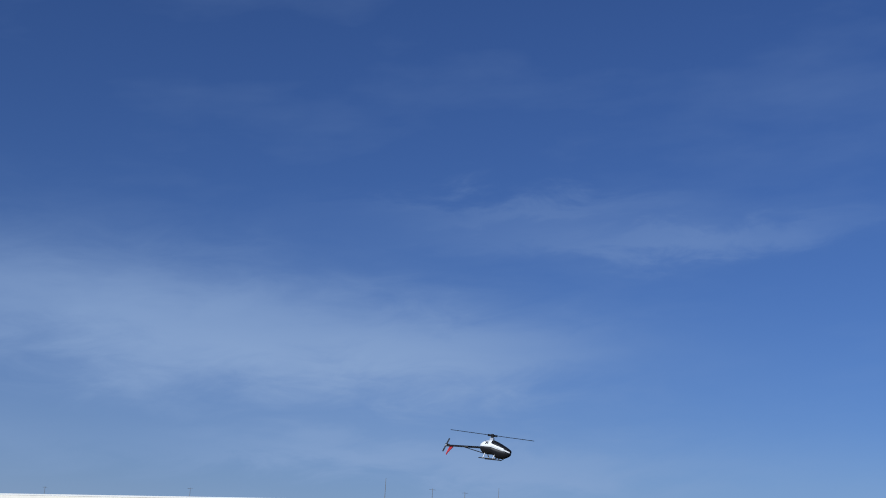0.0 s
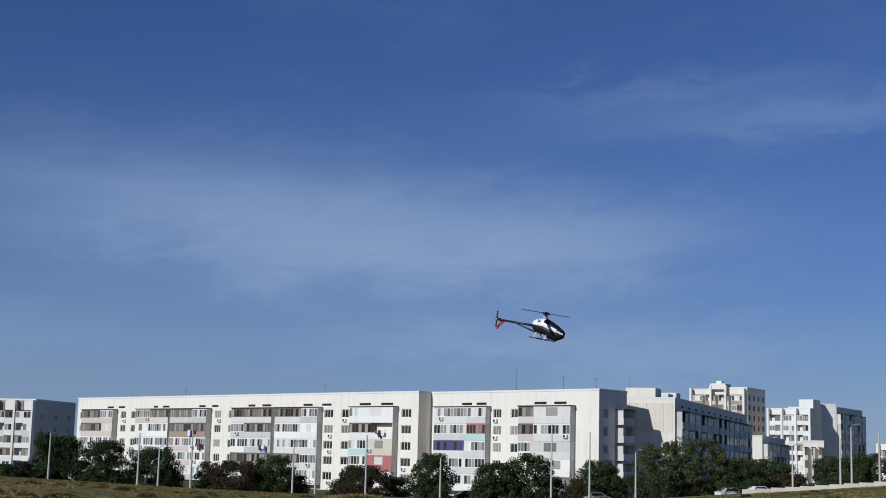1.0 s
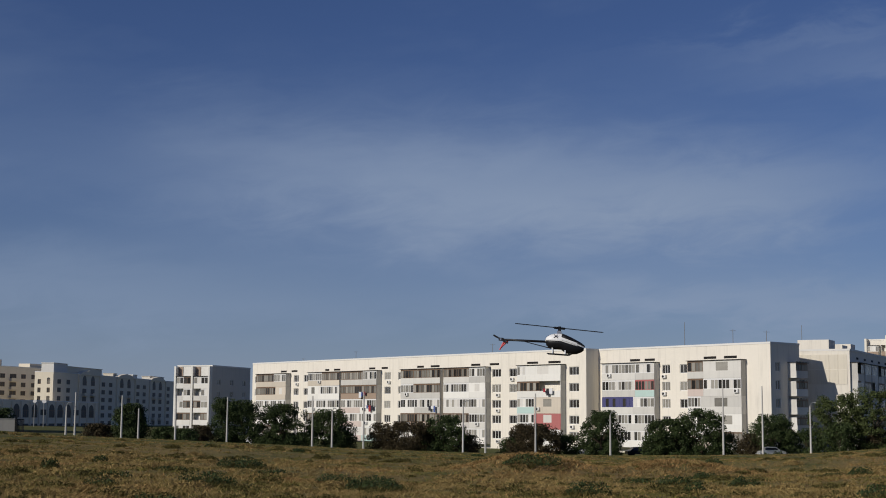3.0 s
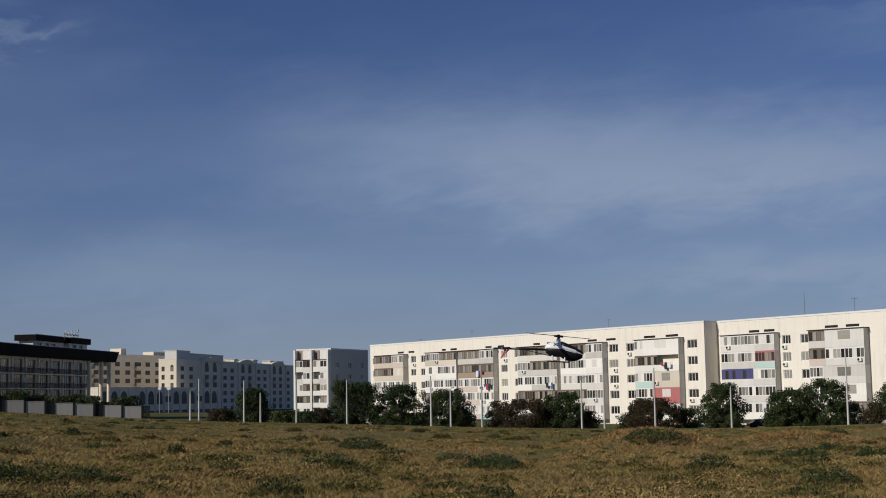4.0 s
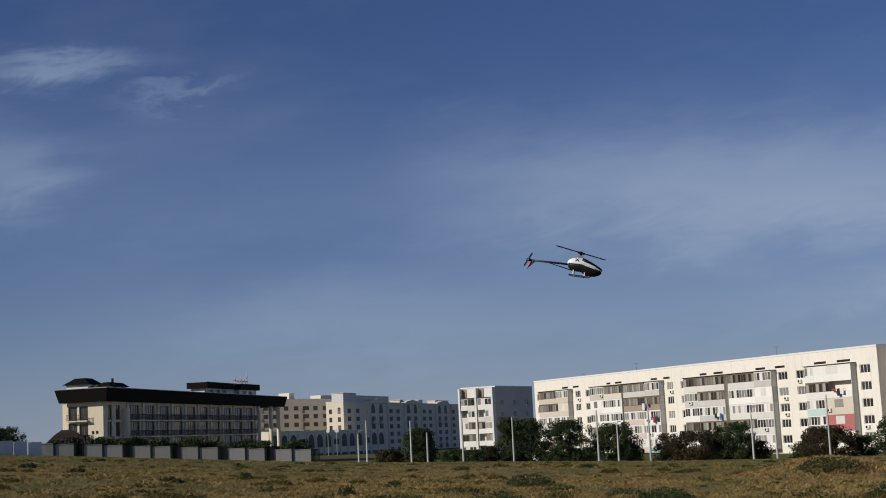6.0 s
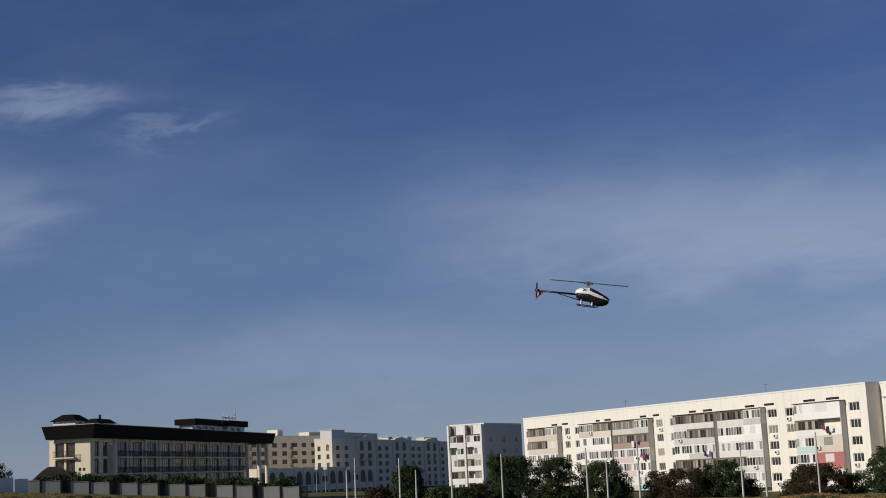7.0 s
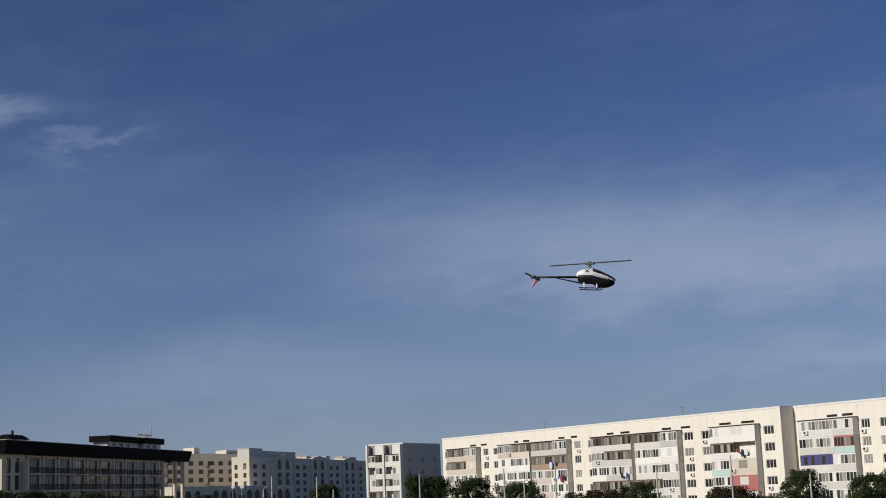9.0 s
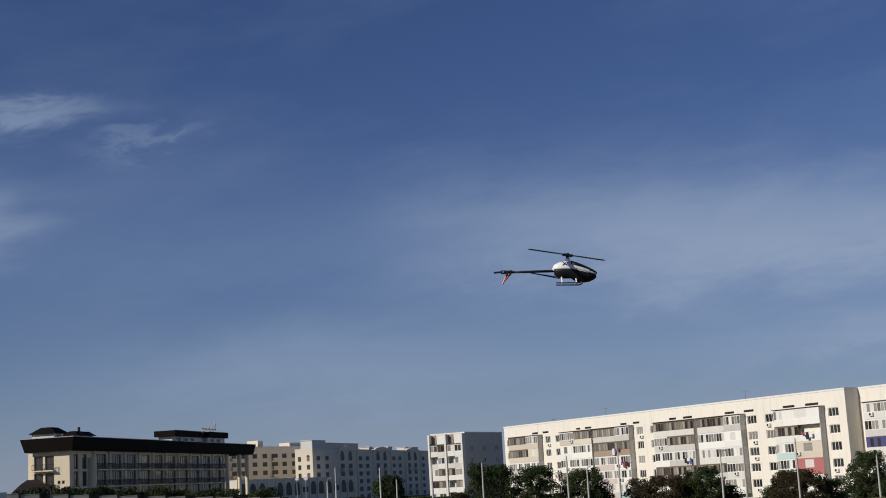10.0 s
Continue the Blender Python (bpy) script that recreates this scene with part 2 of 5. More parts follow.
def cached(key, make, mat):
    if (key, mat.name) not in CACHE:
        bm = bmesh.new()
        make(bm)
        CACHE[key, mat.name] = mesh_of(bm, key[0], mat)
    return CACHE[key, mat.name]


# ---- ground ----
EDGE = ((-40, -0.3), (-22, -0.45), (-17, -0.9), (-12.5, -1.28), (-9, -1.38), (-5, -1.44), (0, -1.40), (5, -1.26), (10, -1.04), (16, -0.80), (20, -0.55), (29, 0.12), (33, 0.4), (60, 0.5))
FAR = 190.0
MOUNDS = ((-7.0, 56.0, 7.0, 3.0, 0.2), (1.4, 60.0, 2.6, 2.5, 0.95), (8.0, 62.0, 2.8, 3.0, 0.7), (-24.0, 50.0, 5.0, 3.0, 0.5), (-14.0, 90.0, 16.0, 5.0, 0.35), (-38.0, 120.0, 20.0, 6.0, 0.3), (18.0, 80.0, 12.0, 4.0, 0.5))


def ground_z(x, y):
    """Height of the field: level round the camera, then falling gently to the road; it rises towards the hotel."""
    d = math.hypot(x, y)
    az = math.degrees(math.atan2(-x, y)) if y > 0 else (40 if x < 0 else -40)
    e = float(np.interp(az, [a for a, _ in EDGE], [b for _, b in EDGE]))
    far = 1.6 + FAR * math.tan(radians(e))
    k = min(1.0, max(0.0, (d - 12) / (FAR - 12)))
    z = far * k - (0.8 * min(1.0, max(0.0, (d - FAR) / 12)))
    if 10 < d < FAR:
        w = min(1.0, (d - 10) / 15) * min(1.0, (FAR - d) / 40)
        z += w * (0.16 * noise.noise((x * 0.12, y * 0.12, 3.0)) + 0.07 * noise.noise((x * 0.5, y * 0.5, 7.0)))
        for mx, my, wx, wy, h in MOUNDS:
            q = ((x - mx) / wx) ** 2 + ((y - my) / wy) ** 2
            if q < 6:
                z += h * math.exp(-q)
    return z


def build_ground():
    ys = [-400, -60, -10, 4] + [8 + 1.0 * i for i in range(92)] + [100 + 2.5 * i for i in range(44)] + [215 + 15 * i for i in range(40)] + [900, 1400, 2200, 4000]
    verts, faces = [], []
    cols = 150
    for y in ys:
        half = max(40, abs(y) * 0.95)
        for c in range(cols + 1):
            x = (c / cols * 2 - 1) * half
            verts.append((x, y, ground_z(x, y)))
    for r in range(len(ys) - 1):
        for c in range(cols):
            a = r * (cols + 1) + c
            faces.append((a, a + 1, a + cols + 2, a + cols + 1))
    me = bpy.data.meshes.new("ground")
    me.from_pydata(verts, [], faces)
    me.materials.append(SOIL)
    me.shade_smooth()
    return tagged(new("ground", me), "uneven field of dry and green grass", "ground", kind="structure")


build_ground()


# ---- buildings ----
def holed_wall(bm, w, z0, z1, holes, reveal=0.22):
    xs = sorted({0.0, w, *(v for h in holes for v in h[:2])})
    zs = sorted({z0, z1, *(v for h in holes for v in h[2:])})
    cell = {}
    def vert(x, y, z):
        k = (round(x, 3), round(y, 3), round(z, 3))
        if k not in cell:
            cell[k] = bm.verts.new(k)
        return cell[k]
    for xa, xb in zip(xs, xs[1:]):
        for za, zb in zip(zs, zs[1:]):
            cx, cz = (xa + xb) / 2, (za + zb) / 2
            if any(h[0] < cx < h[1] and h[2] < cz < h[3] for h in holes):
                continue
            bm.faces.new((vert(xa, 0, za), vert(xb, 0, za), vert(xb, 0, zb), vert(xa, 0, zb)))
    for xa, xb, za, zb in holes:
        c = ((xa, za), (xb, za), (xb, zb), (xa, zb))
        for (x0, q0), (x1, q1) in zip(c, c[1:] + c[:1]):
            bm.faces.new([vert(*p) for p in ((x0, 0, q0), (x1, 0, q1), (x1, reveal, q1), (x0, reveal, q0))])


def window(parent, x, y, z, w, h, frame_mat=None, pane_mat=None, bars=1):
    """A casement set back in its opening: frame with mullions, pane behind, sill in front."""
    frame_mat, pane_mat = frame_mat or FRAMEW, pane_mat or PANE
    def frame_mesh(bm):
        t, n = 0.09, bars + 1
        g = (w - t * (n + 1)) / n
        holed_wall(bm, w, 0, h, [(t + k * (g + t), t + k * (g + t) + g, t, h - t) for k in range(n)], 0.06)
        bmesh.ops.translate(bm, vec=(-w / 2, 0, 0), verts=bm.verts)
    def pane_mesh(bm):
        box(bm, -w / 2, w / 2, 0.04, 0.055, 0, h)
    key = (round(w, 2), round(h, 2), bars)
    fr = place("window", cached(("window_frame", *key), frame_mesh, frame_mat), parent, pose(x, y + 0.12, z))
    place("pane", cached(("pane", *key), pane_mesh, pane_mat), fr)
    return fr


def balcony(parent, x0, x1, z, floor_h, panel, glazing, rng, roof=False, deep=1.25, split=None):
    """One balcony: slab, parapet, glazed upper part with mullions, side cheeks, a canopy over the top one."""
    w = x1 - x0
    def slab_mesh(bm):
        box(bm, 0, w, -deep, 0.0, 0, 0.16)
        box(bm, 0, 0.1, -deep, 0.0, 0.16, floor_h)
        box(bm, w - 0.1, w, -deep, 0.0, 0.16, floor_h)
    slab = place("balcony", cached(("balcony", round(w, 2), deep), slab_mesh, GREYPANEL), parent, pose(x0, 0, z))
    cuts = [0.0, split * w, w] if split else [0.0, w]
    panels = panel if isinstance(panel, tuple) else (panel, panel)
    glazings = glazing if isinstance(glazing, tuple) else (glazing, glazing)
    for i, (a, b) in enumerate(zip(cuts, cuts[1:])):
        def parapet_mesh(bm, a=a, b=b):
            box(bm, a + 0.01, b - 0.01, -deep - 0.06, -deep, 0.0, 1.1)
        place("parapet", cached(("parapet", round(a, 2), round(b, 2), deep), parapet_mesh, panels[i]), slab)
        style = glazings[i]
        if style == "open":
            continue
        n = max(2, round((b - a) / 0.75))
        fm = {"brown": FRAMEB, "blue": BLUEP, "rose": ROSE, "solid": panels[i]}.get(style, FRAMEW)
        if style == "solid":
            n = 3
        def frame_mesh(bm, a=a, b=b, n=n):
            t = 0.1
            g = (b - a - t * (n + 1)) / n
            holed_wall(bm, b - a, 1.1, floor_h, [(t + k * (g + t), t + k * (g + t) + g, 1.18, floor_h - 0.25) for k in range(n) if style != "solid" or k == 1], 0.06)
            bmesh.ops.translate(bm, vec=(a, -deep - 0.03, 0), verts=bm.verts)
        place("glazing_frame", cached(("glazing_frame", round(a, 2), round(b, 2), n, style == "solid"), frame_mesh, fm), slab)
        for k in range(1, 2) if style == "solid" else range(n):
            g0, g1 = a + (b - a) * k / n + 0.05, a + (b - a) * (k + 1) / n - 0.05
            def pane_mesh(bm, g=(g1 - g0)):
                box(bm, 0, g, -0.006, 0.006, 1.18, floor_h - 0.25)
            place("pane", cached(("pane", round(g1 - g0, 2)), pane_mesh, rng.choice({"brown": (PANE, CURTAIN, CURTAIN), "blue": (BLUEP, BLUEP, PANE)}.get(style, (PANE, CURTAIN, CURTAIN, PALE)))), slab, pose(g0, -deep, 0))
    if roof:
        def roof_mesh(bm):
            box(bm, -0.15, w + 0.15, -deep - 0.25, 0.0, floor_h, floor_h + 0.1)
        place("canopy", cached(("canopy", round(w, 2)), roof_mesh, ROOFFELT), slab)
    return slab


def air_conditioner(parent, x, z, y=0.0):
    def body(bm):
        box(bm, 0, 0.8, -0.36, -0.06, 0, 0.55)
        box(bm, 0.1, 0.14, -0.3, 0.0, -0.06, 0)
        box(bm, 0.66, 0.7, -0.3, 0.0, -0.06, 0)
    def fan(bm):
        bmesh.ops.create_circle(bm, cap_ends=True, segments=12, radius=0.22, matrix=pose(0.3, -0.366, 0.28, 90, 0, 0))
    unit = place("air_conditioner", cached(("air_conditioner",), body, FRAMEW), parent, pose(x, y, z))
    place("fan_grille", cached(("fan_grille",), fan, DARK), unit)


def building(name, label, base, heading, width, depth, z0, z1, wall_mat, side_mat=None, group=""):
    """Root at the left corner of the front; local x runs along the front, y into the building."""
    root = tagged(new(name), label, "building", group)
    root.matrix_world = pose(base[0], base[1], 0, 0, 0, heading)
    b = bmesh.new()
    box(b, 0.25, width - 0.25, 0.25, depth, z0, z1 - 0.3)
    part("inner_wall", b, side_mat or wall_mat, root)
    b = bmesh.new()
    box(b, 0.35, width - 0.35, 0.35, depth - 0.35, z1 - 0.3, z1 - 0.1)
    part("roof", b, ROOFFELT, root)
    b = bmesh.new()
    for x0, x1, y0, y1 in ((-0.06, width + 0.06, -0.06, 0.3), (-0.06, width + 0.06, depth - 0.3, depth + 0.06), (-0.06, 0.3, 0.3, depth - 0.3), (width - 0.3, width + 0.06, 0.3, depth - 0.3)):
        box(b, x0, x1, y0, y1, z1 - 0.3, z1)
    part("coping", b, TRIM, root)
    return root


def front(root, width, z0, z1, holes, mat, m=None, name="wall"):
    b = bmesh.new()
    holed_wall(b, width, z0, z1, holes)
    b2 = part(name, b, mat, root, m=m)
    return b2


PANELS = (PALE, PALE, GREYPANEL, GREYPANEL, SAND, WHITE, WHITE)


def slab_block(name, label, base, heading, width, depth, z0, z1, sills, singles, stacks, vents, seed, overrides, wall_mat=CREAM, end_stack=None):
    """A five-storey panel block: columns of windows, stacks of balconies, vents under the roof."""
    rng = random.Random(seed)
    root = building(name, label, base, heading, width, depth, z0, z1, wall_mat, group="panel apartment blocks")
    holes = []
    for xa, xb in singles:
        for s in sills:
            holes.append((xa, xb, s, s + 1.45))
    for xa, xb in vents:
        holes.append((xa, xb, z1 - 2.35, z1 - 1.95))
    wall = front(root, width, z0, z1 - 0.3, holes, wall_mat)
    end_holes = [(1.2, 2.4, s, s + 1.45) for s in sills] if end_stack else []
    end = front(root, depth, z0, z1 - 0.3, end_holes, wall_mat, pose(width, 0, 0, 0, 0, 90), "end_wall")
    front(root, depth, z0, z1 - 0.3, [], wall_mat, pose(0, depth, 0, 0, 0, -90), "end_wall")
    if end_stack:
        for i, s in enumerate(sills):
            window(end, 1.8, 0, s, 1.2, 1.45, pane_mat=CURTAIN)
            if i:
                balcony(end, *end_stack, s - 0.95, 2.3, rng.choice((PALE, GREYPANEL, WHITE)), "brown", rng, roof=(i == len(sills) - 1), deep=1.5)
    for xa, xb in singles:
        for s in sills:
            window(wall, (xa + xb) / 2, 0, s, xb - xa, 1.45, pane_mat=rng.choice((PANE, PANE, CURTAIN)), bars=2)
            if rng.random() < 0.28:
                air_conditioner(wall, (xa + xb) / 2 - 0.4 + rng.choice((-0.3, 0.6)), s - 0.75)
    for xa, xb in vents:
        b = bmesh.new()
        box(b, xa, xb, 0.1, 0.2, z1 - 2.35, z1 - 1.95)
        part("vent", b, DARK, wall)
    for k, (xa, xb, first) in enumerate(stacks):
        for i, s in enumerate(sills):
            if i < first:
                continue
            # each flat has closed in and painted its balcony its own way
            panel = (rng.choice(PANELS), rng.choice(PANELS))
            glazing = (rng.choice(("white", "white", "brown")), rng.choice(("white", "white", "brown")))
            split = rng.choice((0.5, 0.6, 0.42))
            if (k, i) in overrides:
                panel, glazing, split = overrides[k, i]
            bal = balcony(wall, xa, xb, s - 0.95, 2.78, panel, glazing, rng, roof=(i == len(sills) - 1), split=split)
            if rng.random() < 0.4:
                air_conditioner(bal, rng.uniform(0.3, xb - xa - 1.2), 0.5, -1.3)
    return root


SILLS = [-2.1, 0.65, 3.4, 6.2, 9.0]
A_SINGLES = ((1.0, 2.9), (15.9, 17.7), (19.6, 21.8), (47.0, 48.9), (51.2, 53.2), (78.2, 80.5), (82.7, 85.1), (97.5, 99.8))
A_STACKS = ((3.4, 14.75, 0), (22.8, 33.8, 0), (34.4, 46.0, 0), (53.6, 65.2, 0), (66.2, 77.7, 0), (86.0, 96.7, 0))
A_VENTS = ((11.0, 13.2), (15.0, 17.2), (27.2, 28.6), (30.2, 32.4), (42.0, 44.0), (46.0, 48.0), (57.0, 59.0), (61.0, 63.6), (72.5, 75.0), (77.5, 80.0), (87.2, 90.0), (92.5, 95.5))
slab_block("apartment_building", "long cream five-storey panel block with patchwork glazed balconies", (-53.5, 315.5), -46.8, 101.5, 12.0, -4.2, 13.5,
           SILLS, A_SINGLES, A_STACKS, A_VENTS, 5,
           {(0, 4): (SAND, ("brown", "white"), 0.6), (0, 3): (SAND, ("brown", "solid"), 0.66), (0, 2): (GREYPANEL, ("white", "white"), 0.5), (0, 1): (PALE, ("white", "solid"), 0.5),
            (1, 4): (SAND, ("white", "brown"), 0.45), (1, 3): (WHITE, ("solid", "white"), 0.35), (1, 2): (WHITE, ("white", "white"), 0.5), (1, 1): (PALE, ("brown", "white"), 0.5),
            (2, 4): (GREYPANEL, ("brown", "white"), 0.62), (2, 3): (BROWNP, ("brown", "brown"), 0.66), (2, 2): ((BLUSH, WHITE), ("white", "white"), 0.55), (2, 1): ((BLUSH, WHITE), ("white", "white"), 0.6), (2, 0): ((BLUSH, MINT), ("white", "white"), 0.6),
            (3, 4): (GREYPANEL, ("brown", "brown"), 0.33), (3, 3): (GREYPANEL, ("white", "brown"), 0.33), (3, 2): ((WHITE, GREYPANEL), ("white", "white"), 0.36), (3, 1): ((BROWNP, BLUSH), ("brown", "brown"), 0.36),
            (4, 4): (GREYPANEL, ("brown", "white"), 0.62), (4, 3): (WHITE, ("white", "solid"), 0.62), (4, 2): (GREYPANEL, ("white", "white"), 0.6), (4, 1): (GREYPANEL, ("brown", "white"), 0.62),
            (5, 4): (WHITE, ("white", "solid"), 0.2), (5, 3): (WHITE, ("brown", "open"), 0.52), (5, 2): ((MINT, SAND), ("white", "solid"), 0.4), (5, 1): ((GREYPANEL, ROSE), ("white", "solid"), 0.4), (5, 0): ((SAND, WHITE), ("brown", "white"), 0.55)})
B_SINGLES = ((13.9, 15.6), (17.6, 19.8))
B_STACKS = ((1.8, 13.3, 0), (20.2, 30.7, 0))
slab_block("apartment_building", "cream five-storey panel block stepped back from its longer neighbour", (18.33, 243.63), -46.8, 35.3, 7.5, -4.2, 13.5,
           SILLS, B_SINGLES, B_STACKS, ((7.0, 9.2), (10.2, 12.4), (22.5, 25.0), (26.5, 29.0)), 11,
           {(0, 4): (GREYPANEL, ("white", "white"), 0.65), (0, 3): ((GREYPANEL, MINT), ("white", "rose"), 0.64), (0, 2): (GREYPANEL, ("blue", "white"), 0.6), (0, 1): (GREYPANEL, ("white", "white"), 0.5),
            (1, 4): (GREYPANEL, ("brown", "solid"), 0.3), (1, 3): ((BLUSH, GREYPANEL), ("brown", "white"), 0.3), (1, 2): ((WHITE, GREYPANEL), ("white", "solid"), 0.25), (1, 1): (WHITE, ("solid", "solid"), 0.5)}, end_stack=(4.4, 7.4))


PANELS_C = (WHITE, WHITE, WHITE, PALE, GREYPANEL)


def regular_block(name, label, base, heading, width, depth, z0, z1, wall_mat, floors, bays, seed, side_bays=0, kind="window", frame_mat=None, side_mat=None, left_bays=0, win=(1.4, 1.5), floor_h=2.8, top_gap=1.6, panels=PANELS):
    """A block with an even grid of windows or balconies on the front, and windows on its right-hand and left-hand ends."""
    rng = random.Random(seed)
    root = building(name, label, base, heading, width, depth, z0, z1, wall_mat, side_mat)
    tops = [z1 - top_gap - floor_h * k for k in range(floors)]
    def face(length, n, m, kinds, name):
        holes, pitch = [], length / n if n else 0
        for i in range(n):
            if kinds == "balcony":
                continue
            for t in tops:
                c = (i + 0.5) * pitch
                holes.append((c - win[0] / 2, c + win[0] / 2, t - win[1], t))
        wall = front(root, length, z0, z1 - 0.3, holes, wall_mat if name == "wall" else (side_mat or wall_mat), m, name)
        for xa, xb, za, zb in holes:
            window(wall, (xa + xb) / 2, 0, za, xb - xa, zb - za, frame_mat, rng.choice((PANE, PANE, CURTAIN)))
        if kinds == "balcony":
            for i in range(n):
                for k, t in enumerate(tops):
                    balcony(wall, i * pitch + 0.4, (i + 1) * pitch - 0.4, t - win[1] - 0.9, floor_h, (rng.choice(panels), rng.choice(panels)),
                            (rng.choice(("white", "brown", "open")), rng.choice(("white", "brown"))), rng, roof=(k == 0), split=0.5, deep=1.1)
        return wall
    f = face(width, bays, None, kind, "wall")
    # end walls sit a little proud of the core
    r = face(depth, side_bays, pose(width + 0.02, 0, 0, 0, 0, 90), "window", "end_wall")
    l = face(depth, left_bays, pose(-0.02, depth, 0, 0, 0, -90), "window", "end_wall")
    return root, f, r, l


def heading_of(dx, dy):
    return math.degrees(math.atan2(dy, dx))


def polar(az, d):
    return (-math.sin(radians(az)) * d, math.cos(radians(az)) * d)


def block_between(az0, d0, az1, d1):
    a, b = polar(az0, d0), polar(az1, d1)
    return a, heading_of(b[0] - a[0], b[1] - a[1]), math.hypot(b[0] - a[0], b[1] - a[1])


# block D: lit blank gable, long shaded balcony front running away from the camera
D, d_front, d_right, d_gable = regular_block("apartment_building", "five-storey block with a panelled gable and shaded balconies", (56.1, 224.4), heading_of(0.433, 0.901), 73.5, 12, -4.2, 12.8, CREAM, 5, 13, 21,
                                             kind="balcony", floor_h=2.8, top_gap=2.6)
# gable panels, each a slab a little proud of the wall
for gx in range(8):
    for gz in range(2):
        def gable_mesh(bm, hgt=(2.3 if gz == 0 else 2.3)):
            box(bm, 0.03, 1.37, -0.06, 0.0, 0.03, hgt)
        place("gable_panel", cached(("gable_panel", gz), gable_mesh, GABLE), d_gable, pose(0.4 + gx * 1.4, 0, 7.2 + gz * 2.4))
for x0, x1, h in ((-9.2, -4.2, 1.8), (2.0, 6.5, 1.4), (9.5, 13.5, 1.9)):
    b = bmesh.new()
    box(b, 12 + x0 * 0.9, 12 + x1 * 0.9, 4.0, 9.0, 12.7, 12.7 + h)
    part("roof_house", b, CREAM, D)
for x in range(5, 70, 6):
    b = bmesh.new()
    box(b, x, x + 1.6, -0.02, 0.05, 11.3, 11.65)
    part("vent", b, DARK, d_front)

# block C: balconies on its lit front, end walls coloured greyer as shade
C, c_front, c_r, c_l = regular_block("apartment_building", "narrow five-storey cream block with two columns of balconies", (-72.85, 326.4), heading_of(0.955, -0.297), 9.05, 19.0, -4.4, 13.3, WHITE, 5, 2, 31, side_bays=3, kind="balcony", side_mat=SHADEWALL, win=(1.6, 1.3), top_gap=3.2, floor_h=2.75, panels=PANELS_C)

for x in (0.1, 4.5, 8.85):
    b = bmesh.new()
    box(b, x - 0.22, x + 0.22, -1.35, 0.0, -4.4, 13.0)
    part("pier", b, WHITE, C)
for x in (1.0, 5.6):
    b = bmesh.new()
    box(b, x - 0.75, x + 0.45, -0.14, 0.0, 10.4, 12.9)
    part("attic_louvre", b, BROWNP, C)

# block H: shaded front with rows of windows, arched pairs under gables, lit end
H, h_front, h_r, h_l = regular_block("apartment_building", "pale six-storey block with arched top windows and stepped gables", (-143, 458), heading_of(0.08, 0.997), 130, 6.3, -4.5, 15.9, BEIGE, 6, 0, 41, left_bays=2, win=(1.1, 1.6), floor_h=2.75, top_gap=2.6, frame_mat=FRAMEB)


def half_disc(parent, x, z, r, mat, y=-0.03):
    """The round head over an arched window, a little proud of the wall."""
    def mesh(bm):
        ring = [(r * math.cos(math.pi * k / 10), r * math.sin(math.pi * k / 10)) for k in range(11)]
        lo, hi = [bm.verts.new((u, 0, v)) for u, v in ring], [bm.verts.new((u, 0.05, v)) for u, v in ring]
        bm.faces.new(lo), bm.faces.new(hi[::-1])
        for k in range(11):
            bm.faces.new((lo[k], hi[k], hi[(k + 1) % 11], lo[(k + 1) % 11]))
    place("arched_head", cached(("arched_head", round(r, 2)), mesh, mat), parent, pose(x, y, z))


def surface_window(parent, x, z, w, h, bars=2):
    """A far window: frame set on the wall round a dark pane."""
    def frame_mesh(bm):
        t, n = 0.16, bars
        g = (w - t * (n + 1)) / n
        holed_wall(bm, w, 0, h, [(t + k * (g + t), t + k * (g + t) + g, t, h - t) for k in range(n)], 0.05)
        bmesh.ops.translate(bm, vec=(-w / 2, 0, 0), verts=bm.verts)
    def pane_mesh(bm):
        box(bm, -w / 2 + 0.05, w / 2 - 0.05, 0.02, 0.05, 0.05, h - 0.05)
    fr = place("window", cached(("far_frame", round(w, 2), round(h, 2), bars), frame_mesh, FRAMEB), parent, pose(x, -0.07, z))
    place("pane", cached(("far_pane", round(w, 2), round(h, 2)), pane_mesh, FARPANE), fr)


H_ROWS = [11.9 - 2.75 * k for k in range(6)]
for s0 in (22, 60, 98):
    b = bmesh.new()
    vs = [b.verts.new(p) for p in ((s0, -0.4, 15.4), (s0 + 21, -0.4, 15.4), (s0 + 17, -0.4, 16.5), (s0 + 10.5, -0.4, 17.1), (s0 + 4, -0.4, 16.5))]
    vs += [b.verts.new((*v.co[:1], 1.4, v.co.z)) for v in vs[:5]]
    b.faces.new(vs[:5]), b.faces.new(vs[:4:-1])
    for k in range(5):
        b.faces.new((vs[k], vs[k + 5], vs[(k + 1) % 5 + 5], vs[(k + 1) % 5]))
    part("gable", b, BEIGE, H)
    for x in (s0, s0 + 20.3):
        b = bmesh.new()
        box(b, x, x + 0.7, -0.5, 0.0, -4.5, 15.4)
        part("pilaster", b, BEIGE, H)
    for k, z in enumerate(H_ROWS):
        for x in (s0 + 6, s0 + 14):
            surface_window(h_front, x, z, 3.6, 1.6)
            if k == 0:
                half_disc(h_front, x, z + 1.6, 1.8, FARPANE)
            elif k in (1, 4):
                b = bmesh.new()
                box(b, x - 2.4, x + 2.4, -1.1, 0, z - 0.9, z - 0.75)
                box(b, x - 2.4, x + 2.4, -1.16, -1.1, z - 0.9, z + 0.15)
                part("balcony", b, BEIGE, H)
        for x in (s0 + 24.5, s0 + 32):
            if x < 128:
                surface_window(h_front, x, z, 3.4, 1.5)
